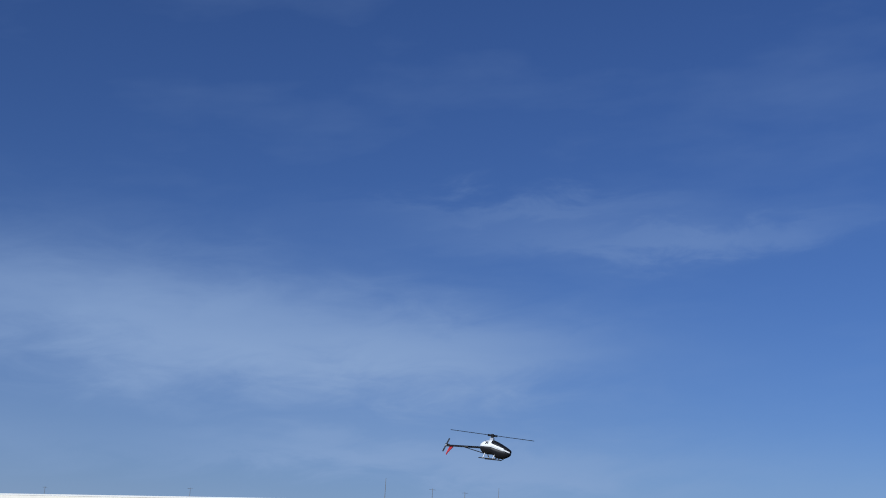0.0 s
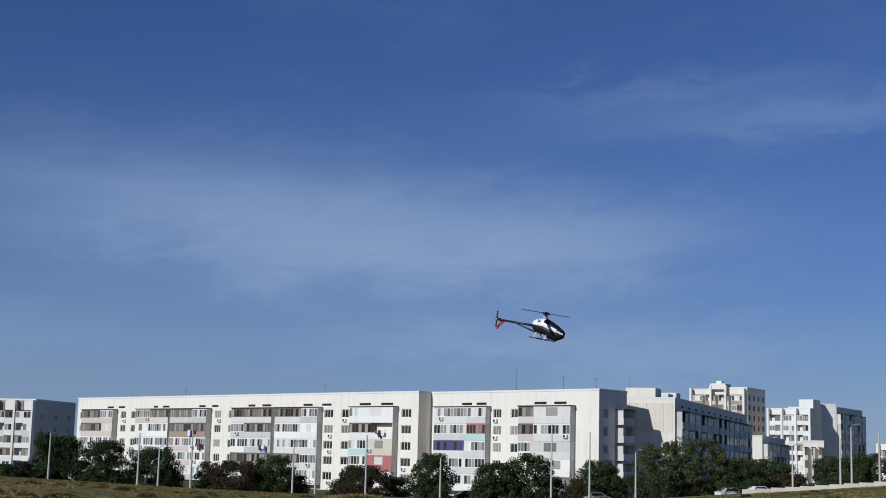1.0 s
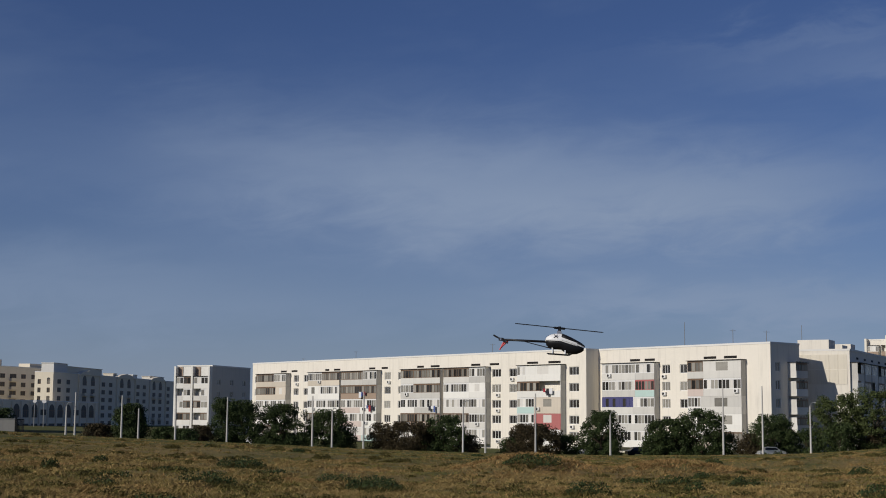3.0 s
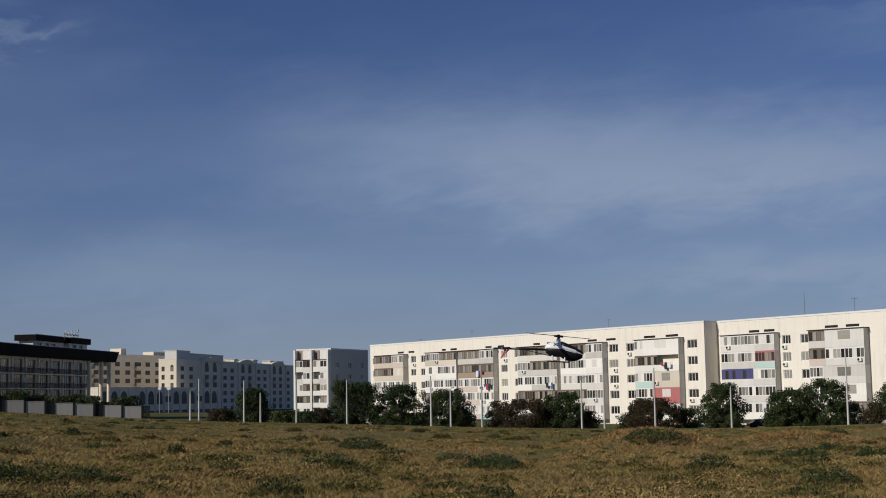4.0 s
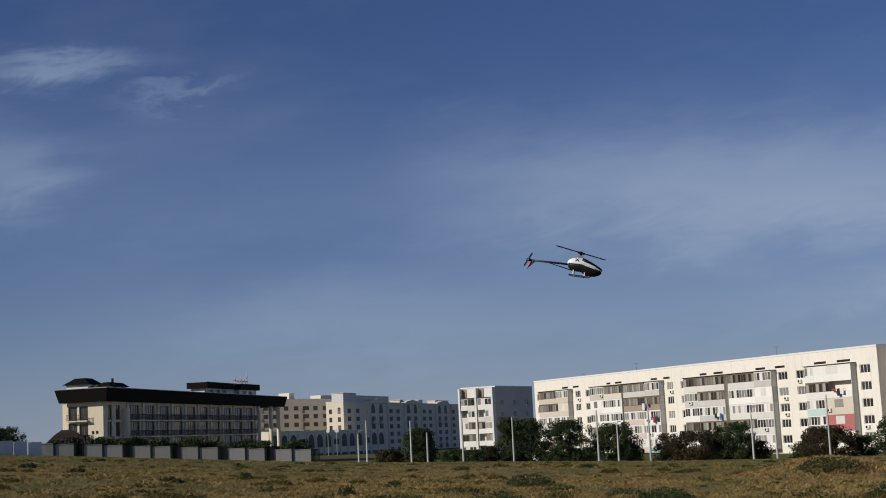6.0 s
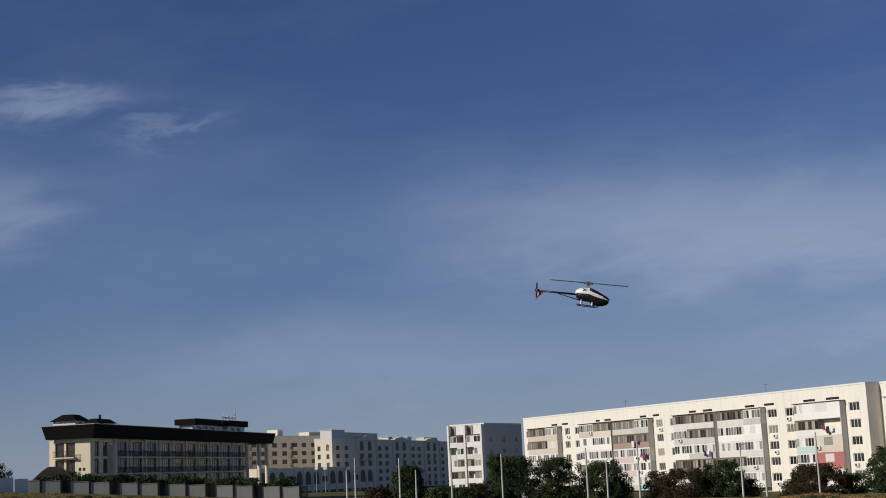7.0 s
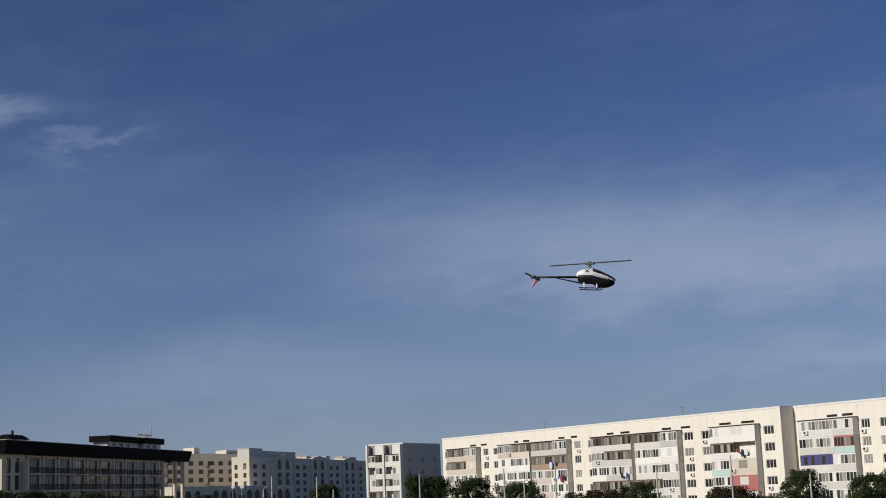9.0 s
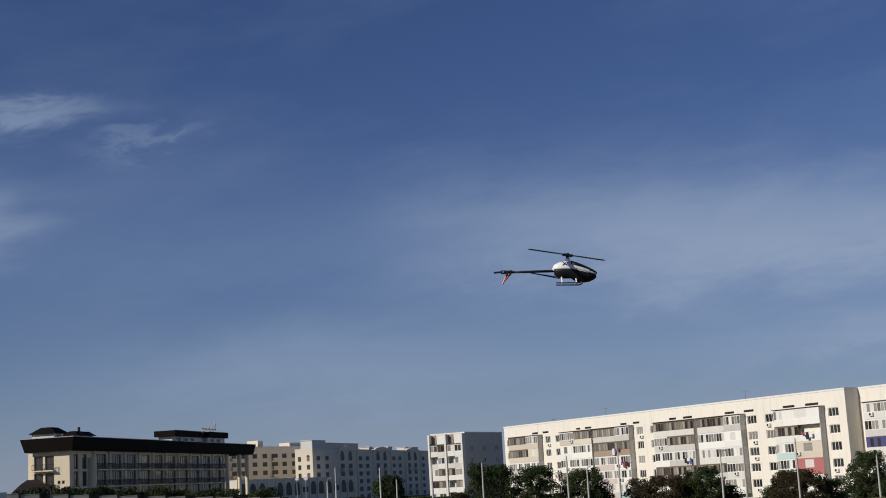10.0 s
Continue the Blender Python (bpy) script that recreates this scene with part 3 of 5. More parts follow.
for x in (5, 13):
    for z in H_ROWS:
        surface_window(h_front, x, z, 3.0, 1.5)
half_disc(h_l, 4.7, 13.3, 0.55, FARPANE)
for x0, x1, y0, zt, m in ((6, 50, 2.0, 18.0, BEIGE), (4, 16, 1.6, 18.7, WHITE), (62, 66, 2, 17.0, BEIGE), (84, 89, 2, 17.2, WHITE), (106, 124, 2.5, 17.3, CREAM)):
    b = bmesh.new()
    box(b, x0, x1, y0, 5.8, 15.6, zt)
    box(b, x0 - 0.2, x1 + 0.2, y0 - 0.2, 6.0, zt, zt + 0.18)
    part("roof_house", b, m, H)

N2, n2_front, n2_r, n2_l = regular_block("apartment_building", "distant pale apartment block with brick-coloured balconies", (-184.0, 465.0), heading_of(0.33, 0.945), 66, 14, -3, 18.9, BEIGE, 6, 0, 43, left_bays=3, win=(2.0, 1.6), floor_h=3.0, top_gap=2.2, frame_mat=FRAMEB)
for k in range(6):
    for i in range(11):
        z, x = 14.6 - 3.0 * k, 4 + 5.8 * i
        surface_window(n2_front, x, z, 2.6 if i % 3 else 3.6, 1.6)
        if i % 4 == 2 and k < 5:
            b = bmesh.new()
            box(b, x - 2.2, x + 2.2, -1.2, 0, z - 1.0, z - 0.85)
            box(b, x - 2.2, x + 2.2, -1.26, -1.2, z - 1.0, z + 0.1)
            part("balcony", b, BLUSH if i == 10 else BEIGE, N2)
for x0, x1, zt in ((2, 7, 20.6), (18, 22, 20.2), (33, 36, 21.2), (52, 60, 20.4)):
    b = bmesh.new()
    box(b, x0, x1, 3, 8, 18.6, zt)
    part("roof_house", b, BEIGE, N2)

p, hd, w = block_between(20.35, 405, 15.6, 478)
ARC, arc_front, arc_r, arc_l = regular_block("apartment_building", "low pale arcade wing with tall arched windows", p, hd, w, 6, -4.5, 6.0, BEIGE, 2, 0, 44, top_gap=1.4)
for k in range(int(w / 5.6)):
    x = 3.5 + 5.6 * k
    tall = k % 4 != 3
    surface_window(arc_front, x, 0.9 if tall else 1.6, 3.6, 2.2 if tall else 1.7, 3)
    if tall:
        half_disc(arc_front, x, 3.1, 1.8, FARPANE)
    surface_window(arc_front, x, -3.9, 3.8, 3.0, 2)
half_disc(arc_l, 3.0, 1.6, 0.8, FARPANE)
for k in range(int(w / 5.6) + 1):
    x = 0.7 + 5.6 * k
    b = bmesh.new()
    box(b, x - 0.35, x + 0.35, -0.3, 0, -4.5, 5.6)
    part("pilaster", b, BEIGE, ARC)
for az, w2 in ((18.0, 0.5), (17.65, 0.6)):
    q = polar(az, 400)
    dish = tagged(new("satellite_dish"), "white satellite dish on a pole", "satellite dish")
    dish.matrix_world = pose(q[0], q[1], -4.6, 0, 0, 20)
    b = bmesh.new()
    tube(b, (0, 0, 0), (0, 0, 9.4), 0.12, 0.09, 8)
    part("pole", b, STEEL, dish)
    b = bmesh.new()
    tube(b, (0, -0.1, 9.6), (0, -0.5, 9.9), 0.1, w2, 16)
    part("dish", b, WHITE, dish)

# towers on the far right
def tower(label, base, heading, w, depth, z1, floors, bays, seed, side_bays=3):
    t = regular_block("apartment_tower", label, base, heading, w, depth, -5, z1, CREAM, floors, bays, seed, side_bays=side_bays, kind="balcony", top_gap=2.2, floor_h=2.75, side_mat=CREAM, panels=(BLUSH, BROWNP, PALE, BLUSH))
    for k, x in enumerate((0.0, w * 0.38, w * 0.66, w)):
        b = bmesh.new()
        box(b, x - 0.3, x + 0.3, -1.5, 0, -5, z1 + (0.9 if k in (1, 2) else 0.1))
        part("pier", b, CREAM, t[0])
    b = bmesh.new()
    box(b, w * 0.38, w * 0.66, -1.3, 5, z1 - 0.25, z1 + 1.4)
    box(b, w * 0.45, w * 0.55, 1, 4, z1 + 1.4, z1 + 2.3)
    part("roof_house", b, CREAM, t[0])
    return t


p, hd, w = block_between(-14.7, 414, -16.75, 410)
tower("tall cream apartment tower with brown balcony niches", p, hd, w, 15, 24.2, 9, 4, 51)
p, hd, w = block_between(-17.7, 412, -19.28, 408)
T2 = regular_block("apartment_tower", "tall white apartment tower with stacked loggias", p, hd, w, 10, -5, 18.9, WHITE, 8, 3, 52, kind="balcony", top_gap=2.3, floor_h=2.75, side_mat=CREAM, panels=PANELS_C)[0]
for k in range(4):
    b = bmesh.new()
    box(b, w * k / 3 - 0.3, w * k / 3 + 0.3, -1.5, 0.0, -5, 18.8)
    part("pier", b, WHITE, T2)
b = bmesh.new()
box(b, w * 0.66, w * 1.0, 2, 8, 18.7, 21.4)
part("roof_house", b, WHITE, T2)
p, hd, w = block_between(-19.3, 417, -20.2, 418)
regular_block("apartment_tower", "tall white tower with a blank lit gable", p, hd, w, 16, -5, 20.6, WHITE, 8, 0, 57, side_bays=4, top_gap=2.4, floor_h=2.8, side_mat=CREAM)
regular_block("apartment_tower", "shaded wing of a tall tower with stacked balconies", (144.6, 392.2), heading_of(0.6, 0.8), 26, 14, -5, 19.8, CREAM, 8, 6, 61, kind="balcony", top_gap=2.4)
regular_block("apartment_tower", "shaded narrow wing of a tall cream tower", (118.7, 391.9), heading_of(0.6, 0.8), 15, 10, -5, 24.6, CREAM, 9, 4, 62, top_gap=2.2, frame_mat=FRAMEB)
regular_block("apartment_building", "cream block with a lit gable and shaded balconies", polar(-17.42, 330), heading_of(0.433, 0.901), 39, 8, -4.5, 9.3, CREAM, 4, 5, 53, kind="balcony", top_gap=2.2)
p, hd, w = block_between(-18.95, 330, -19.75, 330)
regular_block("apartment_building", "small cream block with yellow balcony panels", p, hd, w, 8, -4.5, 8.4, CREAM, 4, 3, 54, side_bays=2, kind="balcony", top_gap=2.0)
p, hd, w = block_between(-21.8, 430, -23.4, 425)
tower("cream apartment block at the end of the street", p, hd, w, 14, 9.8, 5, 4, 55)


# ---- hotel ----
def hotel():
    L, depth, F = 66.8, 6.2, 81.9
    root = tagged(new("hotel_building"), "three-storey ivory hotel with a wide dark brown roof fascia", "building")
    root.matrix_world = pose(-103.0, 204.2, 0, 0, 0, 90.4)
    z0, top = -0.6, 10.2
    b = bmesh.new()
    box(b, 0.25, L, 0.25, depth, z0, top)
    box(b, 8, 60, depth, depth + 5, z0, top)
    part("inner_wall", b, CREAMH, root)
    bays, pitch, first = 10, 5.86, 11.2
    rows = (7.2, 4.54, 1.88)
    holes = [(first + i * pitch - 1.9, first + i * pitch + 1.9, z, z + 2.4) for i in range(bays) for z in rows]
    slots = [(x - 0.8, x + 0.8, z, z + 2.3) for x in (2.2, 5.2) for z in rows]
    b = bmesh.new()
    holed_wall(b, L, z0, top, holes + slots)
    wall = part("wall", b, CREAMH, root)
    for xa, xb, za, zb in slots:
        window(wall, (xa + xb) / 2, 0.06, za, xb - xa, zb - za, FRAMEB, PANE)

    def slab(bm):
        box(bm, -2.85, 2.85, -0.75, 0, -0.2, 0)

    def rail(bm):
        for z in (0.12, 0.95):
            box(bm, -2.6, 2.6, -0.75, -0.70, z - 0.035, z + 0.035)
        for i in range(20):
            x = -2.57 + i * 5.14 / 19
            box(bm, x - 0.03, x + 0.03, -0.745, -0.705, 0.12, 0.95)
        for x in (-2.6, 2.55):
            box(bm, x, x + 0.05, -0.70, 0, 0.85, 0.92)

    for xa, xb, za, zb in holes:
        window(wall, (xa + xb) / 2, 0.06, za, xb - xa, zb - za, FRAMEB, PANE, bars=3)
        s = place("balcony", cached(("hotel_balcony",), slab, CREAMH), wall, pose((xa + xb) / 2, 0, za - 0.06))
        place("railing", cached(("railing",), rail, IRON), s)

    def pilaster(bm):
        box(bm, -0.3, 0.3, -0.3, 0.0, z0, top)
    for i in range(bays + 1):
        place("pilaster", cached(("pilaster",), pilaster, CREAMH), root, pose(first + (i - 0.5) * pitch, 0, 0))
    # rounded stair bay beside the corner
    b = bmesh.new()
    tube(b, (7.1, -0.35, z0), (7.1, -0.35, 9.0), 0.75, sides=14)
    part("stair_bay", b, CREAMH, root, smooth=False)
    # lit end: two columns of loggias and a blank panel with two small slots
    cols = ((0.25, 1.75), (2.1, 3.6))
    holes = [(xa, xb, z, z + 2.25) for xa, xb in cols for z in rows]
    slots = [(x, x + 0.45, 5.0, 5.5) for x in (4.2, 4.9)]
    b = bmesh.new()
    holed_wall(b, depth, z0, top, holes + slots)
    end = part("end_wall", b, CREAMH, root, m=pose(-0.02, depth, 0, 0, 0, -90))
    for xa, xb, za, zb in holes:
        window(end, (xa + xb) / 2, 0.05, za, xb - xa, zb - za, FRAMEB, PANE)

        def loggia(bm):
            box(bm, -0.85, 0.85, -0.7, 0, -0.18, 0)

        def guard(bm):
            for z in (0.1, 0.9):
                box(bm, -0.82, 0.82, -0.7, -0.66, z - 0.03, z + 0.03)
            for i in range(8):
                x = -0.78 + i * 1.56 / 7
                box(bm, x - 0.025, x + 0.025, -0.695, -0.665, 0.1, 0.9)
        g = place("balcony", cached(("loggia",), loggia, CREAMH), end, pose((xa + xb) / 2, 0, za))
        place("railing", cached(("guard",), guard, IRON), g)
    for xa, xb, za, zb in slots:
        window(end, (xa + xb) / 2, 0.05, za, xb - xa, zb - za, FRAMEB, PANE, bars=0)
    # fascia leaning a little outward, with a thin light metal edge on top
    b = bmesh.new()
    rings = []
    for o, z in ((0.9, 10.05), (1.4, 12.1), (1.25, 12.14), (0.5, 11.5)):
        rings.append([b.verts.new(p) for p in ((-o, -o, z), (F + o, -o, z), (F + o, depth + o, z), (-o, depth + o, z))])
    for r0, r1 in zip(rings, rings[1:]):
        for k in range(4):
            b.faces.new((r0[k], r0[(k + 1) % 4], r1[(k + 1) % 4], r1[k]))
    b.faces.new(rings[0][::-1])
    b.faces.new(rings[-1])
    fascia = part("roof_fascia", b, BROWNFASCIA, root, "dark brown outward-leaning roof fascia")
    b = bmesh.new()
    box(b, -1.42, F + 1.42, -1.42, -1.30, 12.1, 12.2)
    box(b, -1.42, -1.30, -1.30, depth + 1.4, 12.1, 12.2)
    part("edge_flashing", b, STEEL, fascia, "bright metal roof edge")
    for x in (68.7, 75.9, 80.5):
        b = bmesh.new()
        tube(b, (x, -0.2, z0), (x, -0.2, 10.05), 0.4, sides=12)
        part("column", b, CREAMH, root)
    # set-back top floor under a flat dark band, in two blocks
    for x0, x1, y0, y1 in ((47.5, 62.2, 2.4, 5.4), (63.0, 72.6, 1.6, 5.4)):
        b = bmesh.new()
        holed_wall(b, x1 - x0, 11.3, 13.4, [(1.6 + 3.4 * k, 3.6 + 3.4 * k, 12.1, 13.1) for k in range(int((x1 - x0 - 2) / 3.4))])
        bmesh.ops.translate(b, vec=(x0, y0, 0), verts=b.verts)
        box(b, x0, x1, y0 + 0.24, y1, 11.3, 13.4)
        ph = part("roof_house", b, WHITE, root)
        for k in range(int((x1 - x0 - 2) / 3.4)):
            window(ph, x0 + 2.6 + 3.4 * k, y0, 12.1, 2.0, 1.0, FRAMEB, PANE)
        b = bmesh.new()
        box(b, x0 - 0.6, x1 + 0.6, y0 - 0.6, y1 + 0.6, 13.4, 14.5)
        part("roof_cap", b, BROWNFASCIA, ph)
        b = bmesh.new()
        box(b, x0 - 0.62, x1 + 0.62, y0 - 0.62, y0 - 0.5, 14.5, 14.58)
        part("edge_flashing", b, STEEL, ph)
    # hipped pavilions at the near corner, one lower one beside them
    for x0, x1, y0, y1, ze, zt in ((8.2, 12.8, 6.7, 10.6, 13.3, 14.4), (6.8, 13.0, 2.2, 4.0, 12.7, 13.4)):
        b = bmesh.new()
        box(b, x0, x1, y0, y1, 10.2, ze)
        ph = part("roof_house", b, WHITE, root)
        window(ph, x0 + 1.6, y0 - 0.2, 12.3, 1.2, 0.8, FRAMEB, PANE)
        b = bmesh.new()
        o, i = 0.45, 1.5
        c = [b.verts.new(p) for p in ((x0 - o, y0 - o, ze), (x1 + o, y0 - o, ze), (x1 + o, y1 + o, ze), (x0 - o, y1 + o, ze))]
        i = min(i, (y1 - y0) / 2)
        t = [b.verts.new(p) for p in ((x0 - o + i, y0 - o + i, zt), (x1 + o - i, y0 - o + i, zt), (x1 + o - i, y1 + o - i, zt), (x0 - o + i, y1 + o - i, zt))]
        for k in range(4):
            b.faces.new((c[k], c[(k + 1) % 4], t[(k + 1) % 4], t[k]))
        b.faces.new(c[::-1])
        b.faces.new(t)
        part("roof_cap", b, BROWNFASCIA, ph)
    b = bmesh.new()
    tube(b, (9.5, 3.0, 13.2), (9.5, 3.0, 14.1), 0.22, sides=8)
    part("chimney", b, IRON, root)
    # sign on the roof: unreadable script as slanting bars on a light frame
    rng = random.Random(4)
    for k in range(9):
        b = bmesh.new()
        x, hgt = 60.2 + k * 0.8, (1.3, 0.8, 1.0, 0.8, 1.5, 0.8, 0.9, 0.8, 2.2)[k]
        tube(b, (x, 1.4, 14.5), (x + 0.35, 1.4, 14.5 + hgt), 0.09, sides=6)
        tube(b, (x, 1.4, 14.5 + hgt * 0.5), (x + 0.7, 1.4, 14.6 + hgt * rng.uniform(0.3, 0.8)), 0.07, sides=6)
        part("sign_stroke", b, STEEL, root)
    b = bmesh.new()
    for z in (14.45, 15.1):
        tube(b, (59.8, 1.5, z), (67.6, 1.5, z), 0.05, sides=6)
    for x in (60.0, 63.5, 67.4):
        tube(b, (x, 1.5, 14.0), (x, 1.5, 15.4), 0.05, sides=6)
    part("sign_frame", b, STEEL, root)


hotel()


def fence():
    """Light grey panels in pairs with narrow dark gates between, in front of the hotel."""
    root = tagged(new("garden_fence"), "pairs of grey fence panels with dark gates before the hotel", "fence")
    az, runs = 29.4, []
    while az > 18.7:
        for width, gate in ((0.77, False), (0.77, False), (0.30, True)):
            runs.append((polar(az, 192.0), polar(az - width, 192.0), gate))
            az -= width

    def post(bm):
        box(bm, -0.13, 0.13, -0.13, 0.13, 0, 2.25)
        box(bm, -0.17, 0.17, -0.17, 0.17, 2.25, 2.33)
    for a, c, gate in runs:
        z = min(ground_z(*a), ground_z(*c)) - 0.3
        m = pose(a[0], a[1], z, 0, 0, heading_of(c[0] - a[0], c[1] - a[1]))
        w = round(math.hypot(c[0] - a[0], c[1] - a[1]), 2)
        place("post", cached(("post",), post, IRON), root, m)

        def panel(bm):
            box(bm, 0.15, w - 0.15, -0.06, 0.06, 0.0, 2.0)
            box(bm, 0.15, w - 0.15, -0.09, 0.09, 2.0, 2.08)

        def leaf_gate(bm):
            g = (w - 0.1) / 6
            holed_wall(bm, w, 0.0, 2.1, [(0.1 + k * g, 0.1 + k * g + g * 0.3, 0.5, 1.95) for k in range(6)], 0.06)
        place("gate" if gate else "panel", cached(("gate" if gate else "panel", w), leaf_gate if gate else panel, IRON if gate else FENCEGREY), root, m)
    # dark thatched summerhouse behind the fence
    hut = tagged(new("summerhouse"), "dark thatched summerhouse roof on posts behind the fence", "summerhouse")
    hx, hy = polar(28.15, 199.0)
    hut.matrix_world = pose(hx, hy, ground_z(hx, hy) - 0.1, 0, 0, 28)
    top = 5.4 - ground_z(hx, hy)
    for x in (-2.0, 2.0):
        for y in (-2.0, 2.0):
            b = bmesh.new()
            tube(b, (x, y, 0), (x, y, top - 1.7), 0.1, sides=8)
            part("post", b, BARK, hut)
    b = bmesh.new()
    low = [b.verts.new((x, y, top - 1.75)) for x, y in ((-2.8, -2.8), (2.8, -2.8), (2.8, 2.8), (-2.8, 2.8))]
    mid = [b.verts.new((x, y, top - 0.55)) for x, y in ((-1.5, -1.5), (1.5, -1.5), (1.5, 1.5), (-1.5, 1.5))]
    peak = [b.verts.new((x, 0, top)) for x in (-0.7, 0.7)]
    for k in range(4):
        b.faces.new((low[k], low[(k + 1) % 4], mid[(k + 1) % 4], mid[k]))
    b.faces.new((mid[0], mid[1], peak[1], peak[0])), b.faces.new((mid[2], mid[3], peak[0], peak[1]))
    b.faces.new((mid[1], mid[2], peak[1])), b.faces.new((mid[3], mid[0], peak[0]))
    b.faces.new(low[::-1])
    part("thatched_roof", b, THATCH, hut)
    white = tagged(new("boundary_wall"), "low white sheet wall at the field's edge", "wall")
    a, b2 = polar(29.1, 191), polar(33.5, 185)
    for k in range(8):
        x0, y0 = a[0] + (b2[0] - a[0]) * k / 8, a[1] + (b2[1] - a[1]) * k / 8
        def sheet(bm):
            box(bm, 0.03, 1.85, -0.05, 0.05, 0, 2.0)
        place("sheet", cached(("sheet",), sheet, WHITE), white, pose(x0, y0, ground_z(x0, y0) - 0.2, 0, 0, heading_of(b2[0] - a[0], b2[1] - a[1])))


fence()


# ---- street lamps ----
def lamp_post(x, y, height, arm):
    root = tagged(new("street_lamp"), "tall grey concrete lamp post beside the road" if not arm else "tall concrete lamp post with a curved arm and lantern", "street lamp", "lamp posts along the road")
    root.matrix_world = pose(x, y, ground_z(x, y) - 0.1, 0, 0, random.uniform(-20, 20))
    b = bmesh.new()
    tube(b, (0, 0, 0), (0, 0, height), 0.14, 0.08, 10)
    part("pole", b, CONCRETE, root)
    if arm:
        b = bmesh.new()
        pts = [(0, 0, height - 0.2), (0.06, -0.1, height + 0.2), (0.25, -0.35, height + 0.38), (0.5, -0.7, height + 0.42)]
        for p0, p1 in zip(pts, pts[1:]):
            tube(b, p0, p1, 0.05, sides=6)
        part("arm", b, STEEL, root)
        b = bmesh.new()
        box(b, 0.4, 0.7, -1.15, -0.65, height + 0.36, height + 0.48)
        part("lantern", b, STEEL, root)


# bearing to the left, height of the top over the eye in degrees, arm
for az, el, arm in ((16.8, 0.36, 1), (16.46, 0.89, 0), (14.69, 0.79, 0), (14.04, 0.29, 0), (12.61, 0.99, 0), (10.59, 0.75, 0), (7.21, 0.84, 0), (6.42, 0.22, 1), (5.16, 1.0, 0), (1.16, 0.55, 1),
                    (0.26, 1.18, 0), (-1.75, 0.99, 0), (-4.73, 0.15, 1), (-9.16, 1.6, 0), (-10.68, 1.32, 0), (-12.5, 0.55, 1), (-18.56, 0.9, 1), (-20.35, 1.26, 0), (-20.77, 1.7, 1), (-21.8, 1.54, 0)):
    px, py = polar(az, 186.0)
    lamp_post(px, py, 1.6 + 186.0 * math.tan(radians(el)) - ground_z(px, py) + 0.1, arm)


# ---- trees ----
def tree(x, y, top, width, leaf, seed, label, shrub=False):
    rng = random.Random(seed)
    z0 = ground_z(x, y) - 0.1
    h = max(1.5, top - z0 + (0.25 if shrub else 0.7))
    width *= 1.0 if shrub else 1.22
    root = tagged(new("shrub" if shrub else "tree"), label, "shrub" if shrub else "tree")
    root.matrix_world = pose(x, y, z0)
    b = bmesh.new()
    lean = Vector((rng.uniform(-0.2, 0.2), rng.uniform(-0.2, 0.2), 0))
    fork = Vector((0, 0, h * 0.3)) + lean
    tube(b, (0, 0, 0), fork, 0.05 * h * 0.5 + 0.06, 0.03 * h * 0.5 + 0.05, 8)
    ends = []
    for k in range(9):
        a = rng.uniform(0, 6.283)
        e = Vector((math.cos(a) * width * rng.uniform(0.15, 0.38), math.sin(a) * width * rng.uniform(0.15, 0.38), h * rng.uniform(0.5, 0.85)))
        tube(b, fork, e, 0.09, 0.03, 5)
        ends.append(e)
    part("trunk", b, BARK, root)
    # crown: clumps of small leaf quads with gaps between them
    clumps = []
    for k in range(int((34 + width * 11) * (1.0 if shrub else 1.35))):
        a, r = rng.uniform(0, 6.283), math.sqrt(rng.random())
        f = rng.uniform(0.04, 0.95)
        bulge = math.sin(math.pi * min(1, (f * 0.8 + 0.16))) ** 0.5
        clumps.append((Vector((math.cos(a) * r * width * 0.5 * bulge, math.sin(a) * r * width * 0.5 * bulge, h * f)), rng.uniform(0.4, 0.85)))
    clumps += [(e, 0.7) for e in ends]
    g = np.random.default_rng(seed)
    n = 48 if shrub else 84
    c = np.repeat(np.array([tuple(p) for p, _ in clumps]), n, axis=0)
    rad = np.repeat(np.array([q for _, q in clumps]), n)
    way = g.normal(size=c.shape) * (1, 1, 0.8)
    way /= np.linalg.norm(way, axis=1, keepdims=True)
    p = c + way * (rad * g.random(len(c)) ** 0.4)[:, None]
    p[:, 2] = np.clip(p[:, 2], 0.05, h)
    u = g.normal(size=c.shape)
    u /= np.linalg.norm(u, axis=1, keepdims=True)
    v = np.cross(u, g.normal(size=c.shape))
    v /= np.linalg.norm(v, axis=1, keepdims=True)
    size = g.uniform(0.08, 0.16, len(c))[:, None]
    verts = np.stack([p - u * size, p - v * size * 0.6, p + u * size, p + v * size * 0.6], 1).reshape(-1, 3)
    me = bpy.data.meshes.new("crown")
    me.from_pydata(verts, [], np.arange(len(verts)).reshape(-1, 4))
    me.materials.append(leaf)
    place("crown", me, root)


